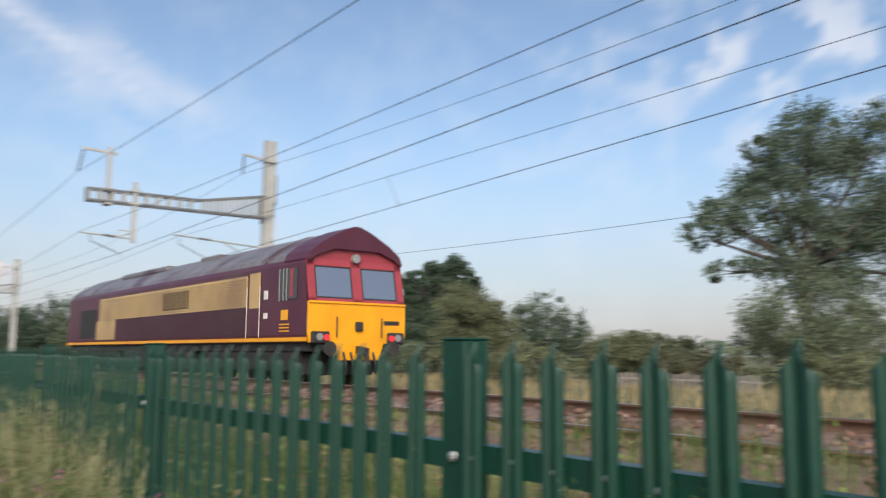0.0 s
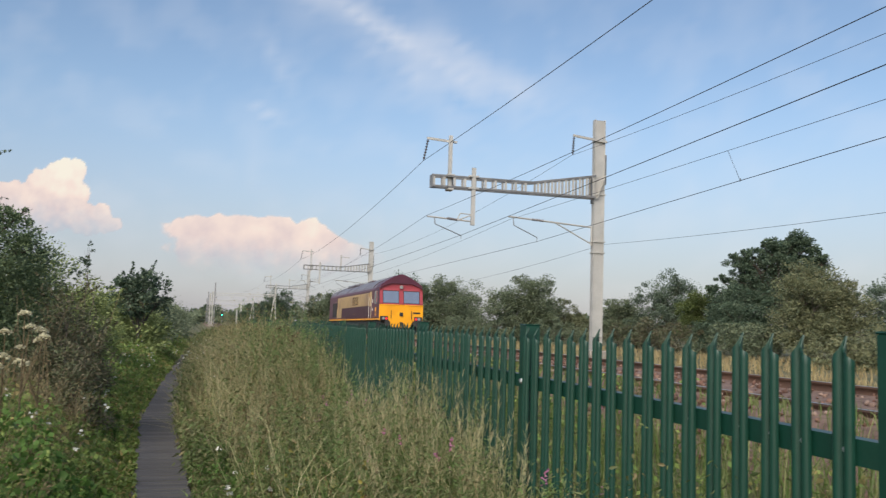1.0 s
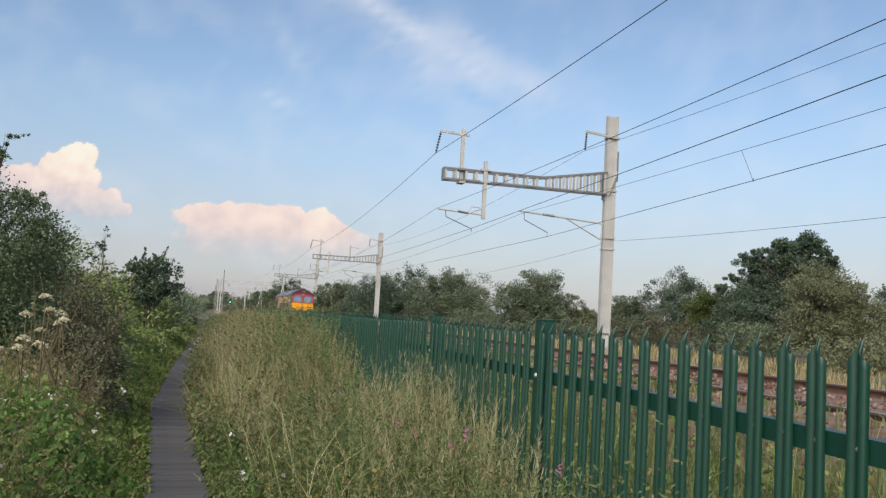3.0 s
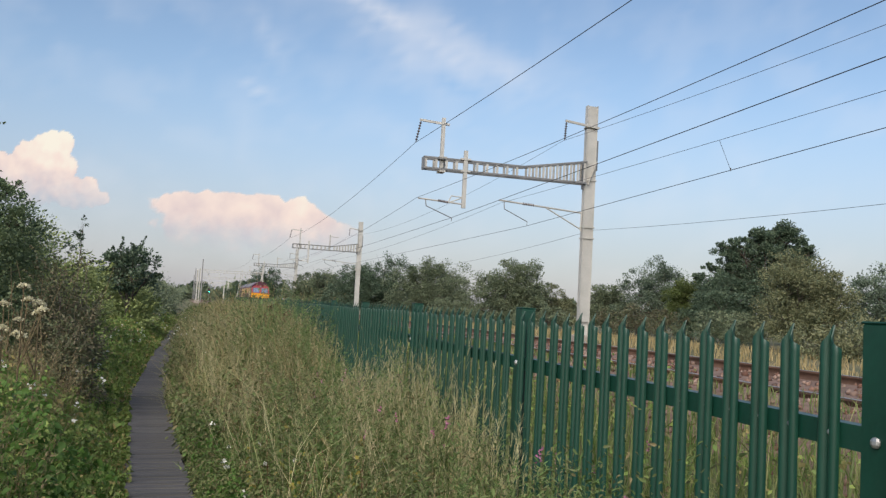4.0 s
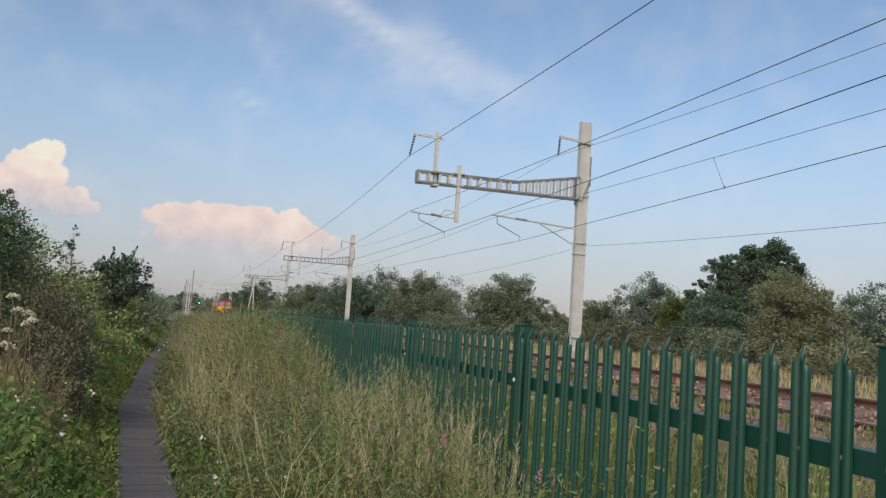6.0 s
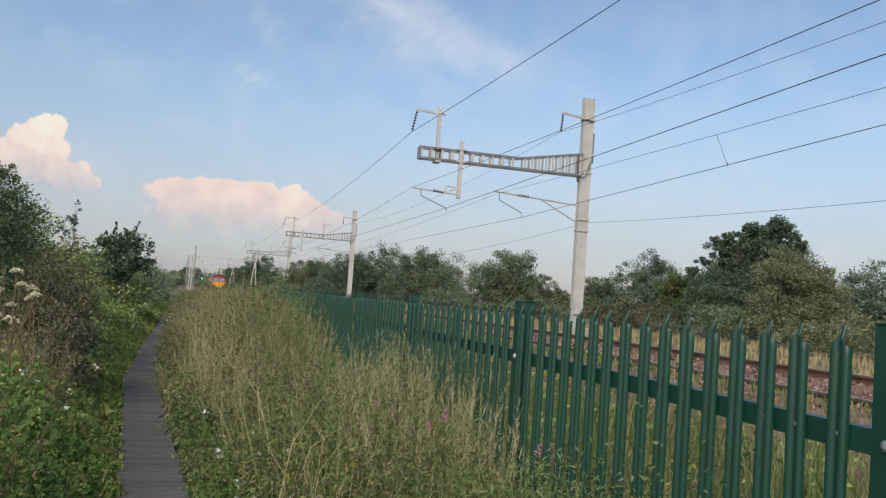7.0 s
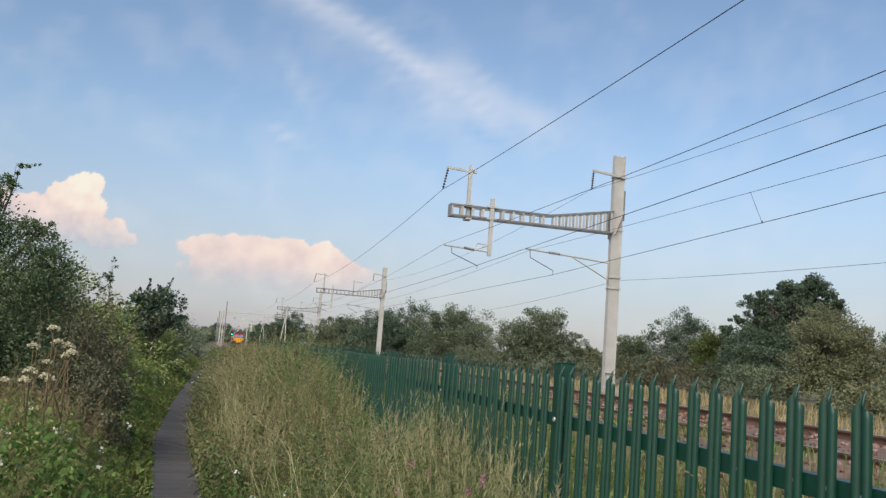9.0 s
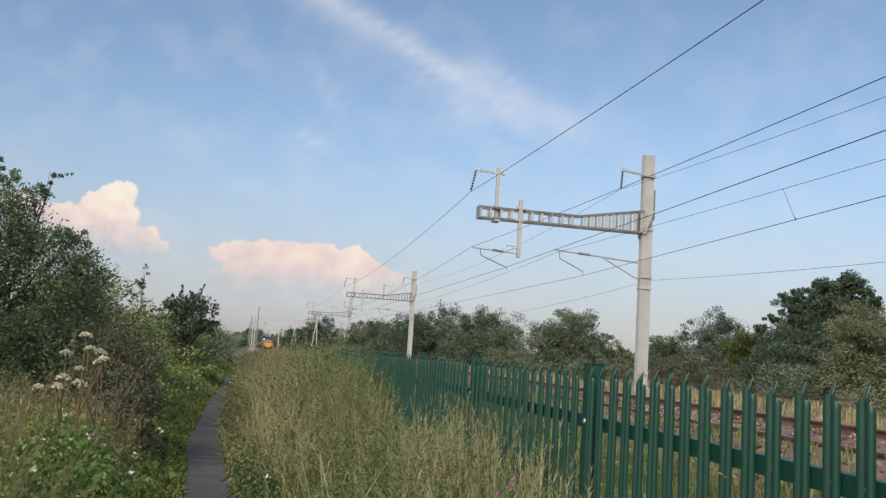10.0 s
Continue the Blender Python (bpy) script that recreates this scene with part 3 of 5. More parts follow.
def wire(name, at, sag, r, label):
    """at: offsets from the mast and height for each support; sag: one for each span."""
    v, f = [], []
    pts = []
    for (ya, xa), (yb, xb), (oa, za), (ob_, zb), s in zip(SUP, SUP[1:], at, at[1:], sag):
        for t in np.linspace(0, 1, 25)[:-1]:
            pts.append((xa + oa + (xb + ob_ - xa - oa) * t, ya + (yb - ya) * t, za + (zb - za) * t - 4 * s * t * (1 - t)))
    pts.append((SUP[-1][1] + at[-1][0], SUP[-1][0], at[-1][1]))
    cu = bpy.data.curves.new(name, 'CURVE')
    cu.dimensions, cu.bevel_depth, cu.bevel_resolution = '3D', r, 1
    sp = cu.splines.new('POLY')
    sp.points.add(len(pts) - 1)
    sp.points.foreach_set("co", [c for p in pts for c in (*p, 1)])
    cu.materials.append(M_WIRE)
    return tagged(new(name, cu), label, "wire", "overhead wires"), np.array(pts)


near_cat, NC = wire("catenary_wire", [(-6.85, 6.0)] + [(-7.24, 5.98)] * 5, [0.44, 0.55, 0.55, 0.5, 0.5], 0.0065, "dark catenary wire over the nearer track")
near_con, NT = wire("contact_wire", [(-7.45, 5.05)] + [(-5.85, 5.28), (-6.4, 5.28)] * 2 + [(-6, 5.28)], [0.05] * 5, 0.0078, "dark contact wire over the nearer track")
far_cat, FC = wire("catenary_wire", [(-3.4, 6.05)] + [(-3.8, 6.05)] * 5, [0.27, 0.5, 0.5, 0.5, 0.5], 0.0055, "thin catenary wire over the farther track")
far_con, FT = wire("contact_wire", [(-5.4, 5.2)] + [(-2.65, 5.22), (-3.5, 5.22)] * 2 + [(-3, 5.22)], [0.04] * 5, 0.008, "dark contact wire over the farther track")
wire("feeder_wire", [(-6.5, 8.1)] + [(-7.42, 8.14)] * 5, [0.42, 0.55, 0.5, 0.5, 0.5], 0.0095, "dark feeder wire hung beyond the boom")
wire("feeder_wire", [(-1.2, 8.8)] + [(-1.22, 8.86)] * 5, [0.80, 0.9, 0.9, 0.9, 0.9], 0.0068, "dark feeder wire on the mast heads")
wire("earth_wire", [(0.1, 5.2)] + [(0.26, 5.27)] * 5, [0.75, 0.7, 0.7, 0.7, 0.7], 0.006, "dark earth wire strung from mast to mast")
for C, T, name in ((NC, NT, "near"), (FC, FT, "far")):
    for yy in [y for y in [-10.5, 3.5, 16.7, 24.8, 41, 49, 57, 65, 73, 81, 98, 106, 114, 122, 130, 138]]:
        a = [np.interp(yy, C[:, 1], C[:, j]) for j in (0, 2)]
        b = [np.interp(yy, T[:, 1], T[:, j]) for j in (0, 2)]
        if abs(a[0] - b[0]) > 0.45:
            continue
        part("dropper", rods(((b[0], yy, b[1]), (a[0], yy, a[1]), 0.005), ((b[0], yy, b[1] - 0.02), (b[0], yy, b[1] + 0.05), 0.012), seg=5), M_WIRE, near_cat if name == "near" else far_cat)


# ---- the locomotive ----
def locomotive():
    """Origin at the rear face, on the rail; the length runs along +y."""
    th = empty("diesel_locomotive", None, "maroon and gold diesel locomotive with a yellow end", "locomotive")
    L = 21.2
    half = [(1.27, 1.12), (1.32, 1.30), (1.32, 2.98), (1.27, 3.10)]
    roof = [(1.27, 3.10), (1.20, 3.24), (0.92, 3.46), (0.42, 3.74), (0.12, 3.87), (0.0, 3.89)]

    def rake(z):
        return 0.0 if z < 2.05 else 0.20 * (z - 2.05)

    def shell(outline, ys, name, mat, close=True):
        bm = bmesh.new()
        rings = []
        for y in ys:
            f = 1 if y < L / 2 else -1
            end = y in (ys[0], ys[-1])
            rings.append([bm.verts.new((px, y + (f * rake(pz) if end else 0), pz)) for px, pz in outline])
        for a, b in zip(rings, rings[1:]):
            for i in range(len(outline) - 1):
                bm.faces.new((a[i], a[i + 1], b[i + 1], b[i]))
        if close:
            bm.faces.new(rings[0][::-1])
            bm.faces.new(rings[-1])
        bmesh.ops.recalc_face_normals(bm, faces=bm.faces[:])
        return part(name, bm, mat, th)

    body_line = [(-x, z) for x, z in half] + [(x, z) for x, z in half[::-1]]
    shell(body_line, [0.0, 1.0, L / 2, L - 1.0, L], "body", M_MAROON)
    roof_line = [(-x, z) for x, z in roof] + [(x, z) for x, z in roof[::-1][1:]]
    bm_ys = [-0.02, 2.0, L / 2, L - 2.0, L + 0.02]
    roof_ob = shell(roof_line, bm_ys, "roof", M_ROOF)
    # gable hood over the windscreens
    bm = bmesh.new()
    prism(bm, [(-1.31, 3.08), (-1.29, 3.02), (-1.10, 3.16), (-0.62, 3.34), (0.62, 3.34), (1.10, 3.16), (1.29, 3.02), (1.31, 3.08), (1.23, 3.26), (0.94, 3.49), (0.43, 3.77), (0.12, 3.90), (0, 3.92), (-0.12, 3.90), (-0.43, 3.77), (-0.94, 3.49), (-1.23, 3.26)], 0.06, 1.3)
    part("brow", prism(bmesh.new(), [(-1.24, 3.04), (1.24, 3.04), (1.12, 3.20), (0.60, 3.38), (-0.60, 3.38), (-1.12, 3.20)], 0.17, 0.5), M_REDFRAME, th, "red panel above the windscreens")
    part("cab_roof", bm, M_MAROON, th, "dark red peaked cab roof")
    for y in (2.3, 17.9):
        part("roof_rib", prism(bmesh.new(), [(x * 1.02, z + 0.03) for x, z in roof_line], y, y + 0.10), M_ROOF, th)
    part("exhaust", boxes((-0.4, 0.4, 7.5, 9.0, 3.72, 3.89), bevel=0.04), M_ROOF, th)
    part("roof_hatch", boxes((-0.6, 0.6, 11.5, 16.5, 3.60, 3.84), bevel=0.08), M_ROOF, th)
    # rear face: yellow panel with a deep apron, red window frame, two screens
    bm = bmesh.new()
    prism(bm, [(-1.30, 1.12), (-0.72, 1.12), (-0.60, 0.72), (0.60, 0.72), (0.72, 1.12), (1.30, 1.12), (1.335, 1.35), (1.335, 2.06), (-1.335, 2.06), (-1.335, 1.35)], -0.06, 0.02)
    face = part("end_panel", bm, M_YELLOW, th, "bright yellow warning panel")
    part("lip", boxes((-1.34, 1.34, -0.09, 0.0, 2.02, 2.08), bevel=0.015), M_YELLOW, face)

    def screen_plate(x0, x1, z0, z1, d, name, mat, parent, label=""):
        bm = bmesh.new()
        v = []
        for dy in (d, d - 0.04):
            v.append([bm.verts.new((x, rake(z) - dy, z)) for x, z in ((x0, z0), (x1, z0), (x1, z1), (x0, z1))])
        bm.faces.new(v[1])
        bm.faces.new(v[0][::-1])
        for i in range(4):
            j = (i + 1) % 4
            bm.faces.new((v[0][i], v[0][j], v[1][j], v[1][i]))
        bmesh.ops.recalc_face_normals(bm, faces=bm.faces[:])
        return part(name, bm, mat, parent, label)

    wf = empty("window_frame")
    wf.parent = th
    for x0, x1, z0, z1 in ((-1.32, -1.13, 2.08, 3.06), (1.13, 1.32, 2.08, 3.06), (-0.13, 0.13, 2.08, 3.06), (-1.32, 1.32, 2.92, 3.08), (-1.32, 1.32, 2.06, 2.15)):
        screen_plate(x0, x1, z0, z1, 0.045, "frame_bar", M_REDFRAME, wf, "red window surround")
    for s in (-1, 1):
        a, b = sorted((s * 0.13, s * 1.13))
        screen_plate(a, b, 2.15, 2.92, 0.030, "window_seal", M_RUBBER, th)
        screen_plate(a + 0.04, b - 0.04, 2.19, 2.88, 0.036, "windscreen", M_GLASS, th, "pale blue reflecting windscreen")
        # lamp cluster
        a, b = sorted((s * 0.80, s * 1.28))
        lamps = part("lamp_cluster", boxes((a, b, -0.13, -0.05, 1.10, 1.38), bevel=0.03), M_BLACK, th)
        part("tail_lamp", rods(((s * 0.90, -0.12, 1.24), (s * 0.90, -0.16, 1.24), 0.075), seg=14), M_TAIL, lamps, "red tail lamp")
        part("marker_lamp", rods(((s * 1.08, -0.12, 1.25), (s * 1.08, -0.155, 1.25), 0.085), seg=14), M_LENS, lamps)
        part("buffer", rods(((s * 0.87, 0.0, 0.98), (s * 0.87, -0.24, 0.98), 0.10), ((s * 0.87, -0.24, 0.98), (s * 0.87, -0.28, 0.98), 0.17), seg=16), M_BLACK, th)
        part("handrail", rods(((s * 0.62, -0.12, 1.25), (s * 0.62, -0.12, 1.72), 0.016)), M_BLACK, th)
    part("top_lamp", rods(((0, 0.20, 3.14), (0, 0.08, 3.14), 0.11), seg=16), M_LENS, th)
    part("lamp_bracket", boxes((-0.10, 0.10, -0.13, -0.05, 1.40, 1.62), bevel=0.02), M_BLACK, th)
    part("number_bar", boxes((0.72, 1.16, -0.066, -0.058, 1.56, 1.66)), M_BLACK, th)
    part("coupling", beams(((0, 0, 0.98), (0, -0.45, 0.92), 0.14, 0.16), ((0, -0.4, 0.9), (0, -0.5, 0.6), 0.10, 0.10)), M_BLACK, th)
    for xx in (-0.4, -0.2, 0.25, 0.42):
        part("brake_pipe", rods(((xx, -0.05, 0.9), (xx, -0.2, 0.62), 0.03), ((xx, -0.2, 0.62), (xx + 0.06, -0.1, 0.4), 0.03)), M_BLACK, th)
    part("far_end_panel", boxes((-1.3, 1.3, L - 0.02, L + 0.05, 1.12, 2.06)), M_YELLOW, th)
    # sides
    for s in (-1, 1):
        def sb(y0, y1, z0, z1, d=0.012):
            a, b = sorted((s * 1.305, s * (1.32 + d)))
            return boxes((a, b, y0, y1, z0, z1))
        part("gold_band", sb(3.3, 16.6, 2.02, 2.86, 0.012), M_GOLD, th, "faded gold band")
        part("gold_flash", sb(14.6, 16.9, 1.32, 2.02, 0.012), M_GOLD, th, "gold flash at the band's end")
        part("stripe", sb(0.06, L - 0.06, 1.15, 1.24, 0.014), M_YELLOW, th, "orange sill stripe")
        for i in range(11):
            z = 1.34 + i * 0.068
            part("side_rib", sb(3.3, 14.5, z, z + 0.026, 0.026), M_MAROON, th)
        for i in range(12):
            z = 2.05 + i * 0.066
            part("side_rib", sb(3.35, 16.5, z, z + 0.024, 0.028), M_GOLD, th)
        part("grille", sb(7.4, 9.6, 2.18, 2.72, 0.034), M_BROWNGRILLE, th, "dark brown louvred grille")
        for i in range(9):
            part("grille_bar", sb(7.5 + i * 0.25, 7.53 + i * 0.25, 2.20, 2.70, 0.042), M_GOLD, th)
        part("grille", sb(17.0, 19.2, 1.40, 2.50, 0.02), M_BLACK, th, "black radiator grille")
        door = part("cab_door", sb(2.55, 3.15, 1.30, 2.90, 0.016), M_GOLDDOOR, th, "gold and maroon cab door")
        part("door_lower", sb(2.56, 3.14, 1.30, 2.00, 0.02), M_MAROON, door)
        for yy in (2.48, 3.24):
            part("handrail", rods(((s * 1.36, yy, 1.25), (s * 1.36, yy, 2.55), 0.009)), M_WHITE, th, "white handrail")
        part("side_window", sb(0.55, 1.45, 2.15, 2.88, 0.016), M_GLASSDARK, th, "dark cab side window")
        part("window_pillar", sb(0.74, 0.90, 2.20, 2.88, 0.024), M_REDFRAME, th)
        for yy in (1.05, 1.22, 1.43):
            part("window_bar", sb(yy, yy + 0.03, 2.12, 2.90, 0.030), M_LENS, th)
        part("emblem", sb(1.0, 1.34, 1.66, 1.90, 0.016), M_YELLOW, th, "small yellow emblem")
        for z in (1.38, 1.46, 1.54):
            part("emblem_bar", sb(0.92, 1.42, z, z + 0.03, 0.016), M_YELLOW, th)
        part("placard", sb(2.1, 2.3, 2.2, 2.42, 0.016), M_WHITE, th)
        part("placard", sb(2.1, 2.3, 1.72, 1.86, 0.016), M_WHITE, th)
        part("step", sb(2.5, 3.2, 0.5, 0.56, 0.02), M_BLACK, th)
    # running gear
    part("underframe", boxes((-1.2, 1.2, 0.15, L - 0.15, 0.92, 1.13)), M_BLACK, th)
    part("fuel_tank", boxes((-1.27, 1.27, 7.4, 13.6, 0.28, 0.95), bevel=0.12), M_BLACK, th)
    for c in (3.7, L - 3.7):
        bg = part("bogie", boxes((-1.18, -0.95, c - 2.9, c + 2.9, 0.42, 0.92), (0.95, 1.18, c - 2.9, c + 2.9, 0.42, 0.92), (-1.0, 1.0, c - 1.2, c - 0.8, 0.5, 0.8), (-1.0, 1.0, c - 2.9, c - 2.7, 0.35, 0.9), (-1.0, 1.0, c + 2.7, c + 2.9, 0.35, 0.9), bevel=0.04), M_BLACK, th)
        for d in (-2.0, 0, 2.0):
            bm = bmesh.new()
            for s in (-0.75, 0.75):
                rod(bm, (s - 0.06, c + d, 0.533), (s + 0.06, c + d, 0.533), 0.53, seg=24)
            rod(bm, (-0.75, c + d, 0.533), (0.75, c + d, 0.533), 0.09, seg=10)
            part("wheelset", bm, M_RAIL, bg)
            for s in (-1, 1):
                a, b = sorted((s * 1.16, s * 1.27))
                part("axle_box", boxes((a, b, c + d - 0.22, c + d + 0.22, 0.33, 0.76), bevel=0.03), M_BLACK, bg)
        for d in (-1.0, 1.0):
            for s in (-1.21, 1.21):
                part("spring", rods(((s, c + d, 0.5), (s, c + d, 1.0), 0.09), seg=10), M_BLACK, bg)
    return th


M_BROWNGRILLE = surface("brown_grille", (0.045, 0.028, 0.014), (0.09, 0.055, 0.028), 9, 0.6, fine=30)
M_GOLDDOOR = M_GOLD
M_GLASSDARK, _n, _l, _b = nodes_of("dark_side_glass")
_b.inputs["Base Color"].default_value = (0.03, 0.032, 0.036, 1)
_b.inputs["Roughness"].default_value = 0.08
loco = locomotive()


# ---- trees and bushes ----
def foliage(clumps, n, size, rng, plain=False, slim=0.55):
    """Leaves in sub-clumps over the shells of ellipsoids (x, y, z, rx, ry, rz)."""
    c = np.array(clumps, float)
    vol = (c[:, 3] * c[:, 4] * c[:, 5]) ** (2 / 3)
    sub = max(24, n // (120 if plain else 60))
    w = rng.choice(len(c), sub, p=vol / vol.sum())
    d = unit(rng.normal(size=(sub, 3)))
    d[:, 2] = np.where(d[:, 2] < -0.5, -d[:, 2], d[:, 2])
    rad = rng.uniform(0.3, 1.05, sub)[:, None] ** 0.7
    cen = c[w, :3] + d * c[w, 3:] * rad
    spread = 0.17 * c[w, 3:].mean(1) * rng.uniform(0.6, 1.6, sub)
    k = rng.integers(0, sub, n)
    off = unit(rng.normal(size=(n, 3))) * (1.75 * rng.uniform(0, 1, n) ** 0.45)[:, None] * np.array([1, 1, 0.75])
    pos = cen[k] + off * spread[k][:, None]
    out = d[k] * 0.8 + unit(off) * 0.7 + rng.normal(size=(n, 3)) * 0.5
    return leaf_set(pos, out - np.array([0, 0, 0.25]), size * rng.uniform(0.6, 1.4, n), rng, slim + 0.3 * plain, 0.75, "plain" if plain else "kite")


def tree(name, label, x, y, z0, clumps, n, leaf, mat, trunk=0.25, seed=1, category="tree", sprigs=0):
    """Clumps are relative to the foot. Trunk and limbs reach into every clump."""
    rng = np.random.default_rng(seed)
    th = empty(name, pose(x, y, z0 + float(drop(y))), label, category)
    far = leaf >= 0.2
    n = int(n * ((3.0 if x > 38 and y < 60 else 4.2) if far else 1.7))
    leaf = leaf * ((0.60 if x > 38 and y < 60 else 0.50) if far else 0.92)
    bm = bmesh.new()
    top = max(c[2] for c in clumps)
    fork = Vector((0.05, 0.03, top * 0.45))
    rod(bm, (0, 0, -0.3), fork, trunk, trunk * 0.6, seg=9)
    for c in clumps:
        p = Vector(c[:3])
        mid = fork.lerp(p, 0.5) + Vector(rng.normal(0, 0.12, 3))
        rod(bm, fork - Vector((0, 0, 0.1)), mid, trunk * 0.45, trunk * 0.28, seg=6)
        rod(bm, mid, p, trunk * 0.28, trunk * 0.1, seg=6)
        for _ in range(5):
            d = unit(rng.normal(size=(1, 3)))[0]
            d[2] = abs(d[2])
            e = Vector(c[:3] + d * np.array(c[3:]) * 1.0)
            rod(bm, p.lerp(mid, 0.3), e, trunk * 0.1, trunk * 0.02, seg=4)
    part("trunk", bm, M_BARK, th)
    v, f = foliage(clumps, n, leaf, rng, far)
    if sprigs:
        tops = np.array(clumps)[rng.integers(0, len(clumps), sprigs)]
        a = rng.uniform(0, 2 * np.pi, sprigs)
        base = tops[:, :3] + np.stack([np.cos(a) * tops[:, 3] * 0.7, np.sin(a) * tops[:, 4] * 0.7, tops[:, 5] * 0.7], 1)
        t = rng.uniform(0, 1, (sprigs, 40))
        h = tops[:, 5] * rng.uniform(0.25, 0.55, sprigs)
        pos = base[:, None] + np.stack([np.cos(a)[:, None] * t * 0.25, np.sin(a)[:, None] * t * 0.25, t * h[:, None]], 2) + rng.normal(0, leaf * 0.5, (sprigs, 40, 3)) * (1.1 - t)[..., None]
        v, f = join((v, f), leaf_arrays(pos.reshape(-1, 3), np.full(sprigs * 40, leaf * 0.9), rng, 0, 0.8, far))
    mesh_np("crown", v, f, mat, th)
    return th


def blobs(w, d, h, n, seed, low=0.0):
    """A rounded, uneven heap of ellipsoids of that width, depth and height."""
    rng = np.random.default_rng(seed)
    out = []
    for k in range(n):
        a, r = rng.uniform(0, 2 * np.pi), (0.0 if k == 0 else math.sqrt(rng.uniform(0.1, 0.9)))
        px, py = math.cos(a) * r * w / 2 * 0.75, math.sin(a) * r * d / 2 * 0.75
        top = h * (1 - 0.42 * r * r) * rng.uniform(0.92, 1.0)
        rz = rng.uniform(0.24, 0.36) * h
        out.append((px, py, max(low, top - rz), rng.uniform(0.2, 0.3) * w, rng.uniform(0.2, 0.3) * d, rz))
        out.append((px * 1.1, py * 1.1, max(low, (top - rz) * 0.45), rng.uniform(0.2, 0.3) * w, rng.uniform(0.2, 0.3) * d, rz))
    return out


# across the railway
OAK = [(0.2, 0, 6.0, 2.6, 2.6, 2.2), (-1.1, 0.3, 7.7, 1.2, 1.2, 0.9), (1.2, 0, 8.0, 1.3, 1.3, 0.9), (2.8, 0, 6.9, 1.3, 1.4, 1.2), (-2.6, 0, 6.3, 1.2, 1.4, 1.1), (-3.7, 0, 4.9, 1.2, 1.4, 1.0), (0, 0, 4.4, 3.6, 3, 2.2), (3.4, 0, 4.6, 2.0, 2.2, 1.9), (-2.6, 0, 3.0, 2.4, 2.2, 1.9), (1.5, 0, 2.4, 3.4, 2.6, 2.0)]
_r = random.Random(77)
OAK = [(a * 0.98 + 0.3, b, c * 0.88, d * 0.92, e * 0.95, g * 0.95) for a, b, c, d, e, g in OAK]
for a, b, c, d, e, g in OAK[:]:
    for _ in range(4):
        q, s = _r.uniform(0, 6.28), _r.uniform(-0.1, 1.0)
        k = _r.uniform(0.7, 1.15)
        OAK.append((a + math.cos(q) * d * (1 - s * 0.6), b + math.sin(q) * e * (1 - s * 0.6), c + s * g * 0.95, k, k, k * 0.9))
tree("tree", "tall dark green rounded tree behind the railway", 37.0, 52.0, 0.4, OAK, 20000, 0.29, G_DARK, 0.3, 11, sprigs=16)
tree("tree", "spreading olive yellow bushy tree beyond the tracks", 29.9, 39.4, 0.4, blobs(7.2, 6.0, 5.5, 9, 5), 12000, 0.22, G_OLIVE, 0.22, 12, sprigs=14)
tree("bush", "low olive thicket at the edge of the railway", 39, 33.6, 0.4, blobs(9, 6, 2.9, 7, 6), 9000, 0.22, G_OLIVE, 0.15, 13, "bush", 8)
tree("tree", "thin pale feathery tree beyond the tracks", 37.6, 67.5, 0.4, blobs(8, 6, 7.3, 8, 7), 9000, 0.26, G_GREYGREEN, 0.2, 14, sprigs=25)
tree("tree", "pale grey green tree far beyond the tracks", 54.5, 59.0, 0.4, blobs(10, 7, 7.4, 8, 47), 8000, 0.3, G_GREYGREEN, 0.2, 48, sprigs=16)
tree("bush", "bright green ivy-like bush beyond the tracks", 35.0, 58, 0.4, blobs(4.4, 4, 5.0, 5, 8), 6000, 0.24, G_LIGHT, 0.15, 15, "bush")
tree("bush", "dark scrubby bush beyond the tracks", 32.8, 68, 0.4, blobs(5, 5, 5.0, 6, 9), 6000, 0.26, G_MID, 0.15, 16, "bush", 6)
tree("bush", "dark scrub under the tall tree", 33.2, 50, 0.4, blobs(7, 5, 4.8, 6, 19), 7000, 0.24, G_DARK, 0.15, 36, "bush", 4)
tree("tree", "rounded grey green tree beyond the railway", 29.2, 84, 0.4, blobs(9.5, 7, 8.0, 9, 10), 10000, 0.32, G_MID, 0.25, 17, sprigs=12)
tree("bush", "low olive bush beyond the railway", 34.6, 85, 0.4, blobs(7, 5, 4.9, 6, 20), 6000, 0.28, G_OLIVE, 0.2, 37, "bush")
tree("tree", "rounded dark green tree in the line beyond the railway", 24.9, 98, 0.4, blobs(12, 8, 7.9, 9, 11), 10000, 0.34, G_MID, 0.25, 18)
tree("tree", "broad dark tree in the line beyond the railway", 22.0, 114, 0.4, blobs(14, 9, 9.0, 10, 12), 10000, 0.38, G_DARK, 0.3, 19)
tree("tree", "mid green tree in the line beyond the railway", 15.2, 125, 0.4, blobs(9, 8, 6.4, 8, 13), 7000, 0.4, G_MID, 0.25, 20, sprigs=14)
tree("tree", "light green tree in the line beyond the railway", 18.0, 146, 0.4, blobs(12, 9, 7.8, 8, 33), 7000, 0.42, G_MID, 0.25, 40, sprigs=10)
tree("tree", "lone rounded dark tree beyond the far gantry", 11.6, 212, 0.4, blobs(13, 9, 10.4, 9, 14, 1.0), 8000, 0.5, G_DARK, 0.35, 21)
tree("tree", "small dark tree among the far gantries", 8.0, 300, 0.4, blobs(13, 9, 8, 6, 15), 3500, 0.7, G_DARK, 0.3, 22)
tree("tree", "dark distant tree behind the railway", -6, 400, 0.3, blobs(24, 12, 10, 6, 16), 3500, 1.0, G_DARK, 0.4, 23)
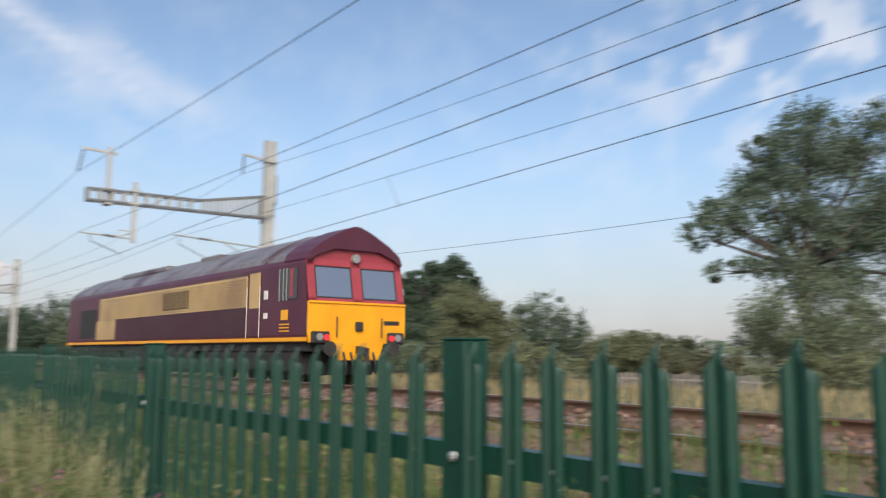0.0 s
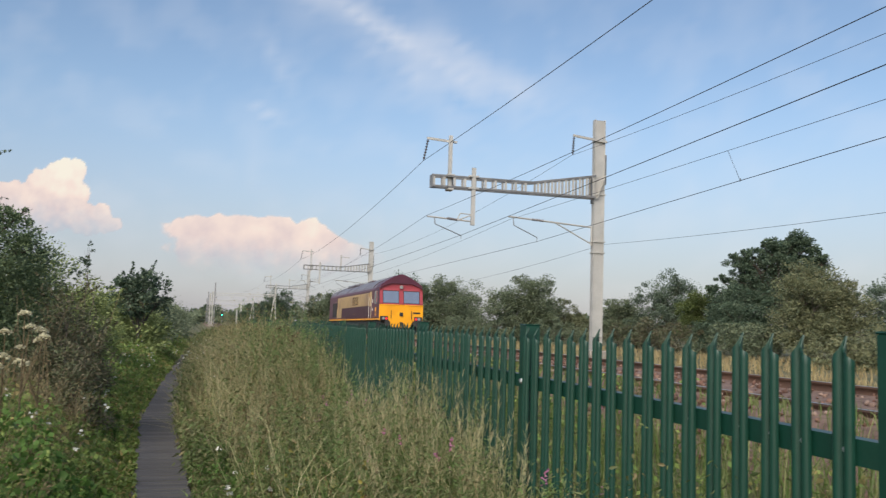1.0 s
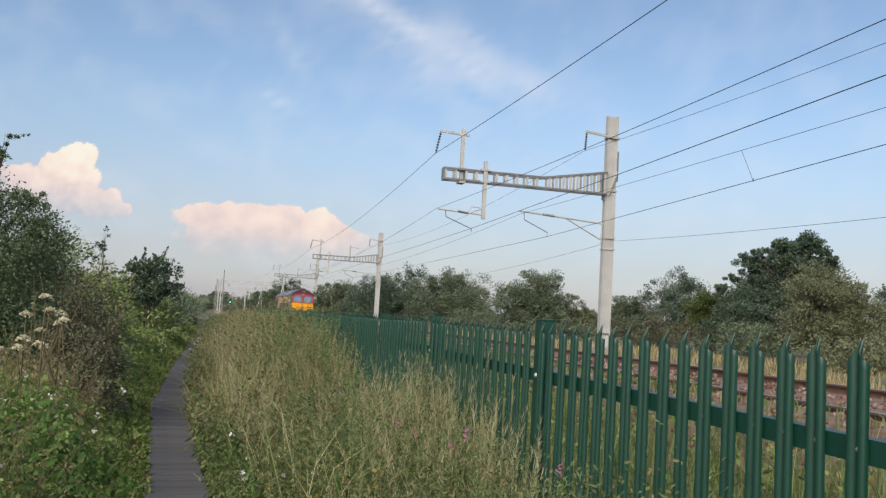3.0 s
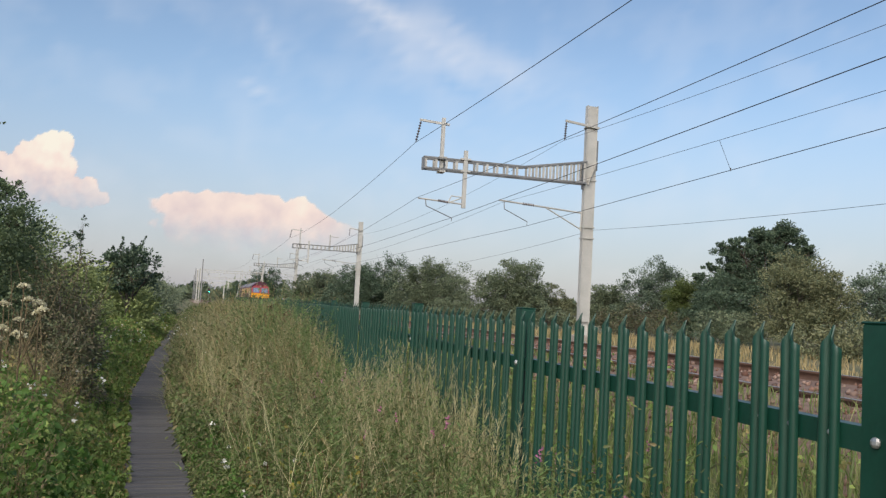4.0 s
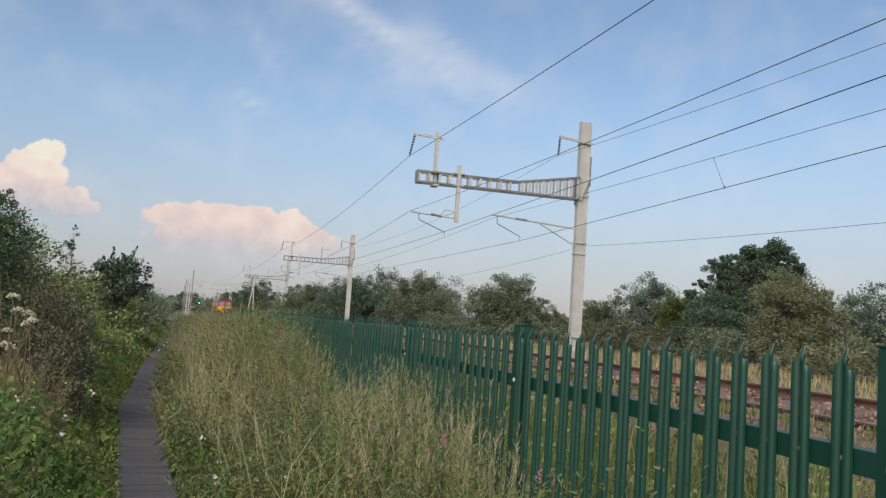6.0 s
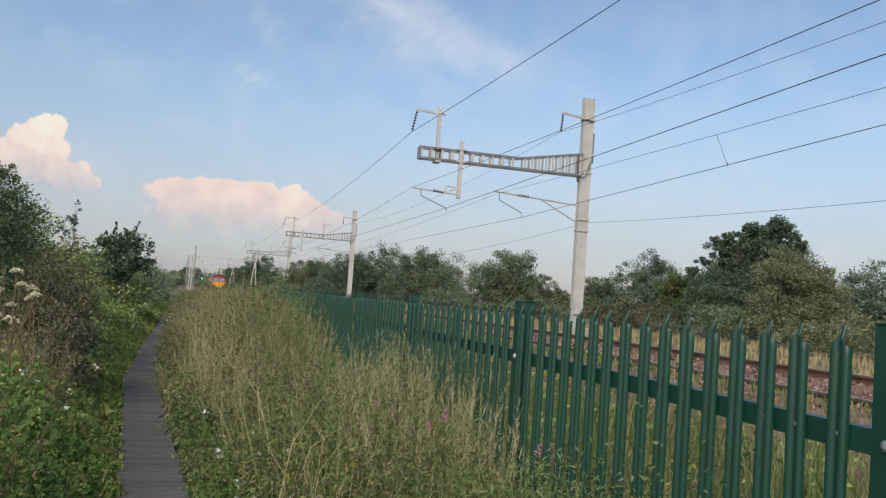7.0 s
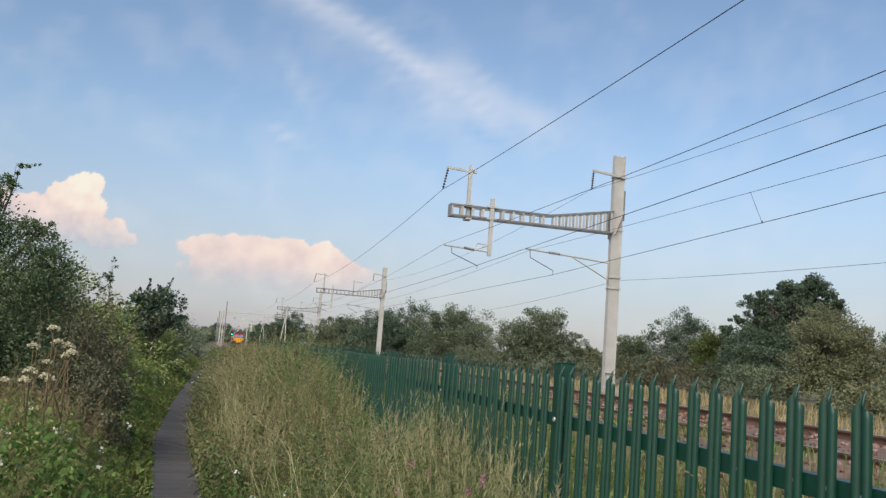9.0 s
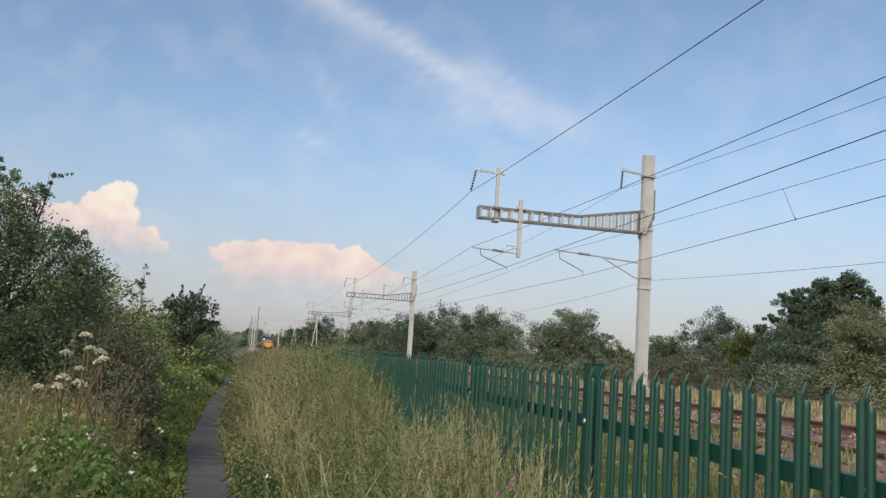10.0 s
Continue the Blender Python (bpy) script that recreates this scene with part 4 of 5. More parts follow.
# the great willow and the scrub to its side
willow = [(0, 0, 11.3, 2.9, 2.6, 2.6), (-1.9, 0.6, 11.8, 1.2, 1.2, 1.4), (-2.2, 0.6, 9.2, 2.2, 2.2, 1.8), (3.0, -0.4, 10.3, 3.0, 2.8, 3.2), (-4.6, 1.0, 7.9, 2.2, 1.8, 1.1), (-6.3, 1.2, 7.0, 1.8, 1.5, 0.8), (-5.0, 1.0, 5.4, 1.5, 1.3, 0.8), (0.6, 0, 7.6, 3.2, 2.8, 2.0), (4.4, 0, 6.8, 3.0, 2.4, 2.2), (-2.6, 0, 5.6, 2.2, 1.6, 1.2), (7.5, -1, 8.5, 3.2, 3, 3.6), (1.2, 0, 13.4, 2.0, 1.6, 1.7), (9.5, -2, 5.5, 3, 3, 2.5), (2, 0, 4.8, 3.2, 2.5, 1.6), (3.0, -2.6, 12.6, 2.2, 2.2, 2.0), (5.4, -4.6, 11.6, 2.8, 2.8, 2.8), (-1.4, 1.6, 10.2, 1.9, 1.9, 1.5), (4.6, -3.6, 8.2, 3.2, 3.0, 2.8), (-3.4, 3.0, 8.6, 1.5, 1.5, 0.9)]
tree("willow_tree", "great grey green willow tree standing alone", 41.6, 24.9, 0.4, willow, 34000, 0.24, G_GREYGREEN, 0.4, 24, "tree", 50)
tree("bush", "dark green thicket under the willow", 39.5, 22.5, 0.4, blobs(11, 7, 6.0, 8, 17), 11000, 0.2, G_MID, 0.15, 25, "bush", 8)
tree("bush", "dark brown green thicket under the willow", 45, 15.5, 0.4, blobs(12, 8, 6.4, 8, 18), 11000, 0.2, G_BROWN, 0.15, 26, "bush", 8)
tree("bush", "olive hedge bush beyond the tracks", 44, 36, 0.4, blobs(10, 6, 2.6, 7, 41), 7000, 0.24, G_OLIVE, 0.15, 43, "bush", 8)
tree("bush", "mid green hedge bush beyond the tracks", 49, 44, 0.4, blobs(11, 6, 3.1, 7, 42), 7000, 0.26, G_MID, 0.15, 44, "bush", 8)
for i, (bx, by_, bw, bh, bmat) in enumerate(((27, 31, 8, 1.9, G_OLIVE), (28, 42, 8, 2.3, G_MID), (28.5, 54, 9, 2.6, G_BROWN), (27.5, 68, 9, 2.6, G_MID), (30, 24, 7, 1.7, G_BROWN), (24, 84, 10, 3.0, G_MID), (34, 19, 8, 1.8, G_OLIVE))):
    tree("bush", "low scrub bush in the dry lineside grass", bx, by_, 0.4, blobs(bw * 0.7, bw, bh, 6, 60 + i), 2200, 0.23, bmat, 0.08, 70 + i, "bush", 6)
G_HAW = leafy("hawthorn_leaves", [(0.104, 0.150, 0.084), (0.146, 0.200, 0.108), (0.201, 0.256, 0.138)])
G_SCRUB = leafy("scrub_leaves", [(0.155, 0.202, 0.076), (0.228, 0.279, 0.102), (0.309, 0.348, 0.136)], trans=0.2)
# the thicket on the path's other side
HAWTHORN = [(-0.6, 0, 2.3, 1.2, 1.5, 1.5), (-0.1, 0, 3.2, 0.8, 1.0, 0.75), (0.7, 0, 2.4, 0.85, 1.1, 0.85), (1.15, 0.2, 1.7, 0.75, 1.1, 0.95), (0.1, -0.3, 1.0, 1.5, 1.6, 1.0), (1.1, 0, 0.8, 0.8, 1.1, 0.7),
            (0.5, 0, 3.65, 0.20, 0.25, 0.42), (0.62, 0, 3.95, 0.10, 0.12, 0.25), (0.05, 0, 3.9, 0.18, 0.2, 0.3), (-0.35, 0.2, 4.0, 0.2, 0.25, 0.4), (-0.9, 0, 3.8, 0.4, 0.4, 0.5), (0.95, 0, 3.1, 0.34, 0.35, 0.16), (1.2, 0, 3.22, 0.16, 0.16, 0.09), (1.35, 0, 2.6, 0.35, 0.4, 0.22)]
tree("hawthorn_bush", "tall grey green hawthorn bush beside the path", -4.4, 14.8, 0.1, HAWTHORN, 31000, 0.062, G_HAW, 0.09, 27, "bush", 3)
tree("hawthorn_bush", "mid green rounded hawthorn bush beside the path", -3.75, 18.0, 0.2, blobs(3.0, 4, 3.0, 9, 22, 0.3), 24000, 0.066, G_SCRUB, 0.08, 28, "bush")
twiggy = tree("bush", "brown twiggy half-bare bush beside the path", -2.02, 12.4, 0.1, blobs(1.2, 3.2, 2.1, 8, 23, 0.3), 9500, 0.05, G_BROWN, 0.05, 29, "bush", 26)
_r = random.Random(5)
for _ in range(9):
    bx, by_ = _r.uniform(-0.6, 0.45), _r.uniform(-1.3, 0.6)
    part("dead_twig", rods(((bx, by_, 0.3), (bx + _r.uniform(-0.1, 0.1), by_, 1.3), 0.007, 0.005), ((bx, by_, 1.3), (bx + _r.uniform(-0.18, 0.18), by_ + _r.uniform(-0.1, 0.1), _r.uniform(1.6, 2.1)), 0.005, 0.003), seg=5), M_STEM, twiggy, "bare rusty dead twig")
tree("sapling", "slender dark leaved sapling above the thicket", -2.15, 14.2, 0.1, [(0, 0, 2.35, 0.10, 0.10, 0.28), (0.07, 0, 2.62, 0.05, 0.05, 0.15), (-0.11, 0, 2.15, 0.10, 0.10, 0.2)], 260, 0.042, G_DARK, 0.02, 30, "sapling")
tree("tree", "small dark leaved tree rising over the thicket", -3.0, 31.5, 0.2, blobs(2.3, 2.2, 3.5, 6, 24, 2.0), 3000, 0.12, G_DARK, 0.08, 31, "tree", 10)
tree("bush", "fresh green willow scrub beside the path", -3.75, 24.0, 0.2, blobs(2.9, 7, 2.35, 8, 25, 0.2), 11000, 0.09, G_SCRUB, 0.06, 32, "bush", 14)
tree("bush", "fresh green willow scrub along the path", -3.7, 33.5, 0.2, blobs(3.0, 8, 2.4, 8, 26, 0.2), 9000, 0.12, G_SCRUB, 0.06, 33, "bush", 10)
tree("bush", "mid green scrub along the path", -4.3, 46, 0.2, blobs(3.8, 12, 2.3, 8, 27, 0.2), 10000, 0.15, G_MID, 0.06, 34, "bush", 6)
tree("bush", "mid green scrub along the path", -5.4, 66, 0.2, blobs(5.2, 20, 2.5, 9, 28, 0.2), 9000, 0.22, G_MID, 0.08, 35, "bush")
tree("bush", "mid green scrub along the far path", -8.0, 105, 0.4, blobs(8, 40, 3.2, 9, 29, 0.2), 8000, 0.35, G_MID, 0.1, 38, "bush")
tree("bush", "rust brown dead dock clump by the fence", 1.15, 16.5, 0.0, blobs(0.7, 1.2, 1.86, 6, 31, 0.3), 1800, 0.06, G_RED, 0.02, 45, "bush", 6)
tree("bush", "dark thicket behind the hawthorn", -6.6, 13.0, 0.2, blobs(3.2, 5, 4.0, 7, 30, 0.3), 6000, 0.13, G_DARK, 0.08, 39, "bush")

# distant woods closing the horizon all round
rng = np.random.default_rng(50)
n = 26000
a = rng.uniform(0, 2 * np.pi, n)
r = 420 + 60 * np.sin(a * 3.0) + rng.normal(0, 18, n)
h = 7 + 2.5 * np.sin(a * 23) + 1.8 * np.sin(a * 57 + 1) + 1.2 * np.sin(a * 131)
pos = np.stack([np.cos(a) * r, np.sin(a) * r, rng.uniform(0, 1, n) ** 0.6 * h], 1)
v, f = leaf_arrays(pos, rng.uniform(2.0, 4.2, n), rng, 0, 1.0, True)
tagged(mesh_np("far_woods", v, f, G_MID, kind="stuff"), "distant line of green woods", "woods")


# ---- verge plants ----
def noise_at(x, y, s, o=0.0):
    return np.array([noise.noise((a * s, b * s, o)) for a, b in zip(x, y)])


def scatter(n, x0, x1, y0, y1, rng, power=2.0):
    """More plants near the camera than far away; x measured from the path."""
    t = rng.uniform(0, 1, n)
    y = y0 + (y1 - y0) * t ** power
    return rng.uniform(x0, x1, n), y


rng = np.random.default_rng(60)
def fence_side_h(y):
    """Height of the growth along the fence: a hump, a gap, then tall again."""
    return np.interp(y, [1.5, 2.5, 4, 5, 6, 7, 7.6, 8.2, 9.6, 10.5, 11.5, 13, 20, 45], [0.9, 1.08, 1.18, 1.40, 1.56, 1.52, 1.26, 1.0, 1.02, 1.2, 1.5, 1.66, 1.6, 1.4])


def verge_h(u, x, y):
    """Height over the verge, from the path's edge (u = 0) to the fence (u = 1)."""
    lump = 1 + 0.42 * noise_at(x, y, 0.8) + 0.34 * noise_at(x, y, 2.1, 4.0)
    low = np.interp(y, [2, 8, 12, 16, 30], [0.28, 0.36, 0.62, 0.8, 0.9])
    return (low + (np.interp(y, [8, 12], [0.92, 1.02]) * fence_side_h(y) - low) * sm(0.0, np.interp(y, [7, 13], [1.05, 0.6]), u)) * lump


def sm(a, b, x):
    t = np.clip((x - a) / (b - a), 0, 1)
    return t * t * (3 - 2 * t)


def grassy(u, x, y):
    """Above 0 the tall grass leads, below 0 the leafy weeds."""
    return noise_at(x, y, 0.9, 31.0) + 0.6 * noise_at(x, y, 2.2, 35.0) + 0.5 * (u - 0.55) + 0.085 * np.clip(y - 6.3, -3, 4)


def verge_x(u, y):
    return path_x(y) + 0.28 + (FX - 0.03 - path_x(y) - 0.28) * u


# tall grass between the boardwalk and the fence, in tussocks
n = 34000
u, y = scatter(n, 0, 1, 1.6, 60, rng, 1.9)
x = verge_x(u, y)
tx, ty = np.round(x / 0.22) * 0.22, np.round(y / 0.3) * 0.3
pull = 0.55 * (noise_at(tx, ty, 3.7, 30.0) > -0.1)
x, y = x + (tx - x) * pull, y + (ty - y) * pull * (y < 14)
h = verge_h(u, x, y) * rng.uniform(0.45, 1.08, n) * (0.5 + 0.5 * sm(-0.15, 0.15, grassy(u, x, y)))
v1, f1, tip, d = blade_arrays(np.stack([x, y, ground_z(x, y) - 0.02], 1), np.maximum(h, 0.12), rng.uniform(0.005, 0.013, n) * (1 + y / 16), rng.uniform(0.15, 0.95, n), rng)
far = np.repeat(y + 3.0 * (u - 0.5) > 9.6, 3)
tagged(mesh_np("verge_grass", v1, f1[~far], G_GRASS, kind="stuff"), "tall green grass on the verge beside the fence", "grass")
G_BLOND = leafy("blond_grass", [(0.22, 0.22, 0.10), (0.33, 0.28, 0.155), (0.155, 0.19, 0.075), (0.41, 0.34, 0.20)], trans=0.25)
tagged(mesh_np("verge_grass", v1, f1[far], G_BLOND, kind="stuff"), "tall straw coloured grass further along the verge", "grass")


def seed_stems(name, label, x, y, h, width, lean, head, grains, size, mat, rng, cat="grass", loose=0.006):
    """Stems with a slender head of grains that lie along them."""
    n = len(x)
    v2, f2, tip, d = blade_arrays(np.stack([x, y, ground_z(x, y) - 0.02], 1), h, width, lean, rng)
    t = rng.uniform(-head, 0.02, (n, grains))
    pos = tip[:, None] + d[:, None] * t[..., None] + rng.normal(0, loose, (n, grains, 3))
    dd = np.repeat(d, grains, 0) * 1.5 + rng.normal(size=(n * grains, 3)) * 0.5
    v3, f3 = leaf_set(pos.reshape(-1, 3), dd, np.repeat(size * (1 + y / 14), grains) * rng.uniform(0.6, 1.3, n * grains), rng, 0.26, 2.0)
    return tagged(mesh_np(name, *join((v2, f2), (v3, f3)), mat, kind="stuff"), label, cat)


# straw stems with seed heads, in drifts
n = 3200
u, y = scatter(n, 0.12, 1, 2.8, 45, rng, 1.5)
x = verge_x(u, y)
keep = grassy(u, x, y) + 0.5 * noise_at(x, y, 3.0, 5.0) > 0.12
x, y, u = x[keep], y[keep], u[keep]
h = verge_h(u, x, y) * rng.uniform(0.85, 1.15, len(x))
seed_stems("seed_grass", "dry straw grass stems with feathery seed heads", x, y, h, rng.uniform(0.0024, 0.004, len(x)) * (1 + y / 14), rng.uniform(0.05, 0.5, len(x)), 0.13, 10, 0.010, G_DRY, rng)


def herbs(name, label, x, y, h, leaves, leaf, mat, rng, shape="ovate", width=0.34, slim=0.6, hang=0.6):
    """Leafy plants: whorls of leaves reaching out from each stem, thickest near the top."""
    n = len(x)
    t = rng.uniform(0.04, 1, (n, leaves)) ** 0.6
    a = rng.uniform(0, 2 * np.pi, (n, leaves))
    r = width * h[:, None] * (1.08 - t) ** 0.6 * rng.uniform(0.2, 1.0, (n, leaves))
    lean = rng.normal(0, 0.12, (n, 1, 2)) * h[:, None, None] * t[..., None]
    pos = np.stack([x[:, None] + np.cos(a) * r + lean[..., 0], y[:, None] + np.sin(a) * r + lean[..., 1], ground_z(x, y)[:, None] + h[:, None] * t], 2)
    d = np.stack([np.cos(a), np.sin(a), rng.normal(-hang, 0.4, (n, leaves))], 2)
    size = leaf * (1 + y[:, None] / 26) * rng.uniform(0.55, 1.3, (n, leaves)) * rng.uniform(0.7, 1.3, (n, 1)) * (1.15 - 0.5 * t)
    v, f = leaf_set(pos.reshape(-1, 3), d.reshape(-1, 3), size.ravel(), rng, slim, 0.8, shape)
    return tagged(mesh_np(name, v, f, mat, kind="stuff"), label, "weeds")


G_VERGE = leafy("verge_weed_leaves", [(0.072, 0.112, 0.030), (0.110, 0.159, 0.051), (0.167, 0.193, 0.074), (0.102, 0.122, 0.051), (0.225, 0.187, 0.096)], trans=0.25)
rng = np.random.default_rng(70)
for n, y0, y1, k, leaf, shape in ((2700, 1.6, 9, 22, 0.034, "ovate"), (4200, 9, 75, 15, 0.052, "kite")):
    u, y = scatter(n, 0, 1, y0, y1, rng, 1.5)
    u = u ** 1.1
    x = verge_x(u, y)
    h = np.maximum(verge_h(u, x, y) * rng.uniform(0.6, 1.08, n), 0.14)
    herbs("verge_weeds", "leafy green weeds among the verge grass", x, y, h * (1.14 - 0.30 * sm(-0.1, 0.2, grassy(u, x, y))), k, leaf, G_VERGE, rng, shape, 0.34, 0.38)
# brighter trailing leaves along the path's edge
n = 420
y = 2.4 + 16 * rng.uniform(0, 1, n) ** 1.3
x = path_x(y) + 0.36 + np.abs(rng.normal(0, 0.22, n))
keep = noise_at(x, y, 1.1, 40.0) > -0.05
x, y = x[keep], y[keep]
herbs("bindweed", "bright trailing leaves along the path edge", x, y, rng.uniform(0.15, 0.42, len(x)), 16, 0.045, G_BRIGHT, rng, "ovate", 0.5, 0.75)


def bank_h(x, y):
    """Height of the plants on the path's other side."""
    e = path_x(y) - 0.28 - x
    rise = np.interp(y, [2.5, 6, 9, 11, 14, 22, 40], [0.86, 0.92, 0.86, 0.70, 0.62, 0.72, 0.8])
    return rise * (0.16 + 0.84 * sm(-0.05, 1.15, e)) * (1 + 0.36 * noise_at(x, y, 0.9, 71.0) + 0.24 * noise_at(x, y, 2.3, 74.0))


for n, y0, y1, k, leaf, shape, far in ((2500, 2.2, 9, 22, 0.040, "ovate", 2.9), (4300, 9, 70, 16, 0.070, "kite", 2.6)):
    u, y = scatter(n, 0, 1, y0, y1, rng, 1.2 if y0 < 5 else 1.6)
    x = path_x(y) - 0.25 - far * u
    h = np.maximum(bank_h(x, y) * rng.uniform(0.6, 1.05, n), 0.1)
    herbs("bank_weeds", "dense leafy nettles and brambles beside the path", x, y, h, k, leaf, G_WEED, rng, shape)
n = 900
y = 4 + 76 * rng.uniform(0, 1, n) ** 1.5
x = path_x(y) - 3.0 - 6 * rng.uniform(0, 1, n)
herbs("bank_weeds", "low leafy weeds at the far bank", x, y, rng.uniform(0.5, 1.0, n), 9, 0.16, G_WEED, rng, "kite", 0.6)
# bindweed: broad bright leaves draped over the near bank
n = 300
y = 2.7 + 5.6 * rng.uniform(0, 1, n) ** 0.9
x = path_x(y) - 0.38 - 1.25 * rng.uniform(0, 1, n) ** 1.2
keep = noise_at(x, y, 0.9, 73.0) > -0.12
x, y = x[keep], y[keep]
h = np.maximum(bank_h(x, y) * rng.uniform(0.95, 1.15, len(x)), 0.2)
herbs("bindweed", "bright green bindweed leaves over the bank", x, y, h, 16, 0.060, G_BRIGHT, rng, "ovate", 0.36, 0.85, 0.5)
# brown dock and rusty stems mixed in
n = 130
y = 3.5 + 12 * rng.uniform(0, 1, n)
x = path_x(y) - rng.uniform(0.8, 2.6, n)
seed_stems("dock_seed", "rust brown dock and dead stems among the weeds", x, y, bank_h(x, y) * rng.uniform(1.05, 1.35, n), np.full(n, 0.007), rng.uniform(0.03, 0.25, n), 0.4, 36, 0.016, G_RED, rng, "weeds", 0.016)
n = 90
y = 3.2 + 9 * rng.uniform(0, 1, n)
x = verge_x(rng.uniform(0.15, 0.95, n), y)
seed_stems("dead_stems", "rust brown dead stalks beside the fence", x, y, rng.uniform(0.45, 0.95, n), np.full(n, 0.006), rng.uniform(0.03, 0.3, n), 0.3, 26, 0.016, G_RED, rng, "weeds", 0.013)
# yellowing leafy stalks here and there in the verge
G_YELLOW = leafy("yellowing_leaves", [(0.32, 0.27, 0.06), (0.24, 0.23, 0.06), (0.38, 0.30, 0.10)])
n = 16
y = rng.uniform(3.4, 7.5, n)
x = verge_x(rng.uniform(0.2, 0.8, n), y)
herbs("yellowing_stalks", "yellowing leafy stalks in the verge", x, y, rng.uniform(0.6, 0.9, n), 20, 0.04, G_YELLOW, rng, "ovate", 0.08)
# grass on the bank's plants
n = 9000
u, y = scatter(n, 0.3, 3.0, 2.2, 50, rng, 1.8)
x = path_x(y) - u
h = np.maximum(bank_h(x, y) * rng.uniform(0.7, 1.25, n), 0.1)
v, f, tip, d = blade_arrays(np.stack([x, y, ground_z(x, y)], 1), h, rng.uniform(0.004, 0.009, n) * (1 + y / 18), rng.uniform(0.1, 0.6, n), rng)
tagged(mesh_np("bank_grass", v, f, G_GRASS, kind="stuff"), "grass blades growing through the bank's weeds", "grass")
# seeding grasses and docks standing over the bank
n = 1500
y = 5.0 + 7 * rng.uniform(0, 1, n) ** 1.1
x = path_x(y) - rng.uniform(0.85, 2.8, n)
keep = noise_at(x, y, 0.8, 11.0) > 0.0
x, y = x[keep], y[keep]
n = len(x)
seed_stems("bank_seed_grass", "brownish seeding grass standing over the bank", x, y, bank_h(x, y) * rng.uniform(1.1, 1.55, n), rng.uniform(0.004, 0.007, n), rng.uniform(0.05, 0.4, n), 0.22, 16, 0.020, G_SEED, rng, loose=0.012)
# beyond the fence: pale dry grass up to the ballast, and on the other side of the line
n = 35000
y = -7 + 76 * rng.uniform(0, 1, n) ** 1.45
x = FX + 0.1 + rng.uniform(0, 1, n) * (track_x(y) - 4.55 - FX)
h = rng.uniform(0.35, 0.80, n) * (1.0 + 0.4 * noise_at(x, y, 0.6, 21.0)) * np.interp(x - track_x(y), [-6.2, -5.5, -4.6], [0.95, 0.6, 0.2]) * np.interp(y, [4, 6, 8], [1.7, 1.3, 1.0])
v, f, tip, d = blade_arrays(np.stack([x, y, ground_z(x, y) + 0.55 * sm(-5.7, -4.8, x - track_x(y)) - 0.02], 1), h, rng.uniform(0.005, 0.011, n) * (1 + np.abs(y) / 16), rng.uniform(0.1, 0.75, n), rng)
G_BANK = leafy("bank_grass_blades", [(0.066, 0.128, 0.030), (0.120, 0.176, 0.048), (0.204, 0.230, 0.084), (0.102, 0.162, 0.042), (0.312, 0.311, 0.144)])
tagged(mesh_np("lineside_grass", v, f, G_BANK, kind="stuff"), "green and straw grass between the fence and the ballast", "grass")
n = 900
y = -5 + 30 * rng.uniform(0, 1, n) ** 1.2
x = FX + 0.15 + rng.uniform(0, 1, n) ** 1.3 * 3.2
herbs("lineside_weeds", "leafy weeds growing beyond the fence", x, y, rng.uniform(0.35, 0.95, n), 16, 0.05, G_WEED, rng, "kite")
n = 20000
y = -12 + 150 * rng.uniform(0, 1, n) ** 1.3
x = track_x(y) + 2.6 + rng.uniform(0, 1, n) ** 1.5 * 16
h = rng.uniform(0.2, 0.5, n)
v, f, tip, d = blade_arrays(np.stack([x, y, ground_z(x, y) - 0.02], 1), h, rng.uniform(0.012, 0.03, n) * (1 + np.abs(y) / 40), rng.uniform(0.1, 0.5, n), rng)
tagged(mesh_np("lineside_grass", v, f, G_DRY, kind="stuff"), "tall straw yellow grass beyond the tracks", "grass")
# leafy willowherb stems, thickest beside the fence
rng = np.random.default_rng(61)
n = 900
y = 3.0 + 20 * rng.uniform(0, 1, n) ** 1.6
u = rng.uniform(0.25, 1, n) ** 0.5
x = verge_x(u, y)
h = verge_h(u, x, y) * rng.uniform(0.8, 1.08, n)
base = np.stack([x, y, ground_z(x, y)], 1)
v1, f1, tip, d = blade_arrays(base, h, np.full(n, 0.007) * (1 + y / 20), rng.uniform(0.03, 0.25, n), rng)
t = rng.uniform(0.3, 1.0, (n, 56))
a = rng.uniform(0, 2 * np.pi, (n, 56))
out = np.stack([np.cos(a), np.sin(a), rng.uniform(0.2, 1.0, (n, 56))], 2)
L = np.repeat(0.065 * (1 + y / 26), 56).reshape(n, 56) * rng.uniform(0.5, 1.2, (n, 56)) * (1.2 - 0.6 * t)
pos = base[:, None] + (tip - base)[:, None] * t[..., None] + out * L[..., None] * 0.5
v2, f2 = leaf_set(pos.reshape(-1, 3), out.reshape(-1, 3), L.ravel(), rng, 0.17, 0.6)
tagged(mesh_np("willowherb_stems", *join((v1, f1), (v2, f2)), G_HERB, kind="stuff"), "leafy green willowherb stems going to seed", "weeds")


G_FEATHER = leafy("feathery_seed", [(0.327, 0.328, 0.171), (0.461, 0.399, 0.232), (0.223, 0.271, 0.116), (0.595, 0.484, 0.310)])


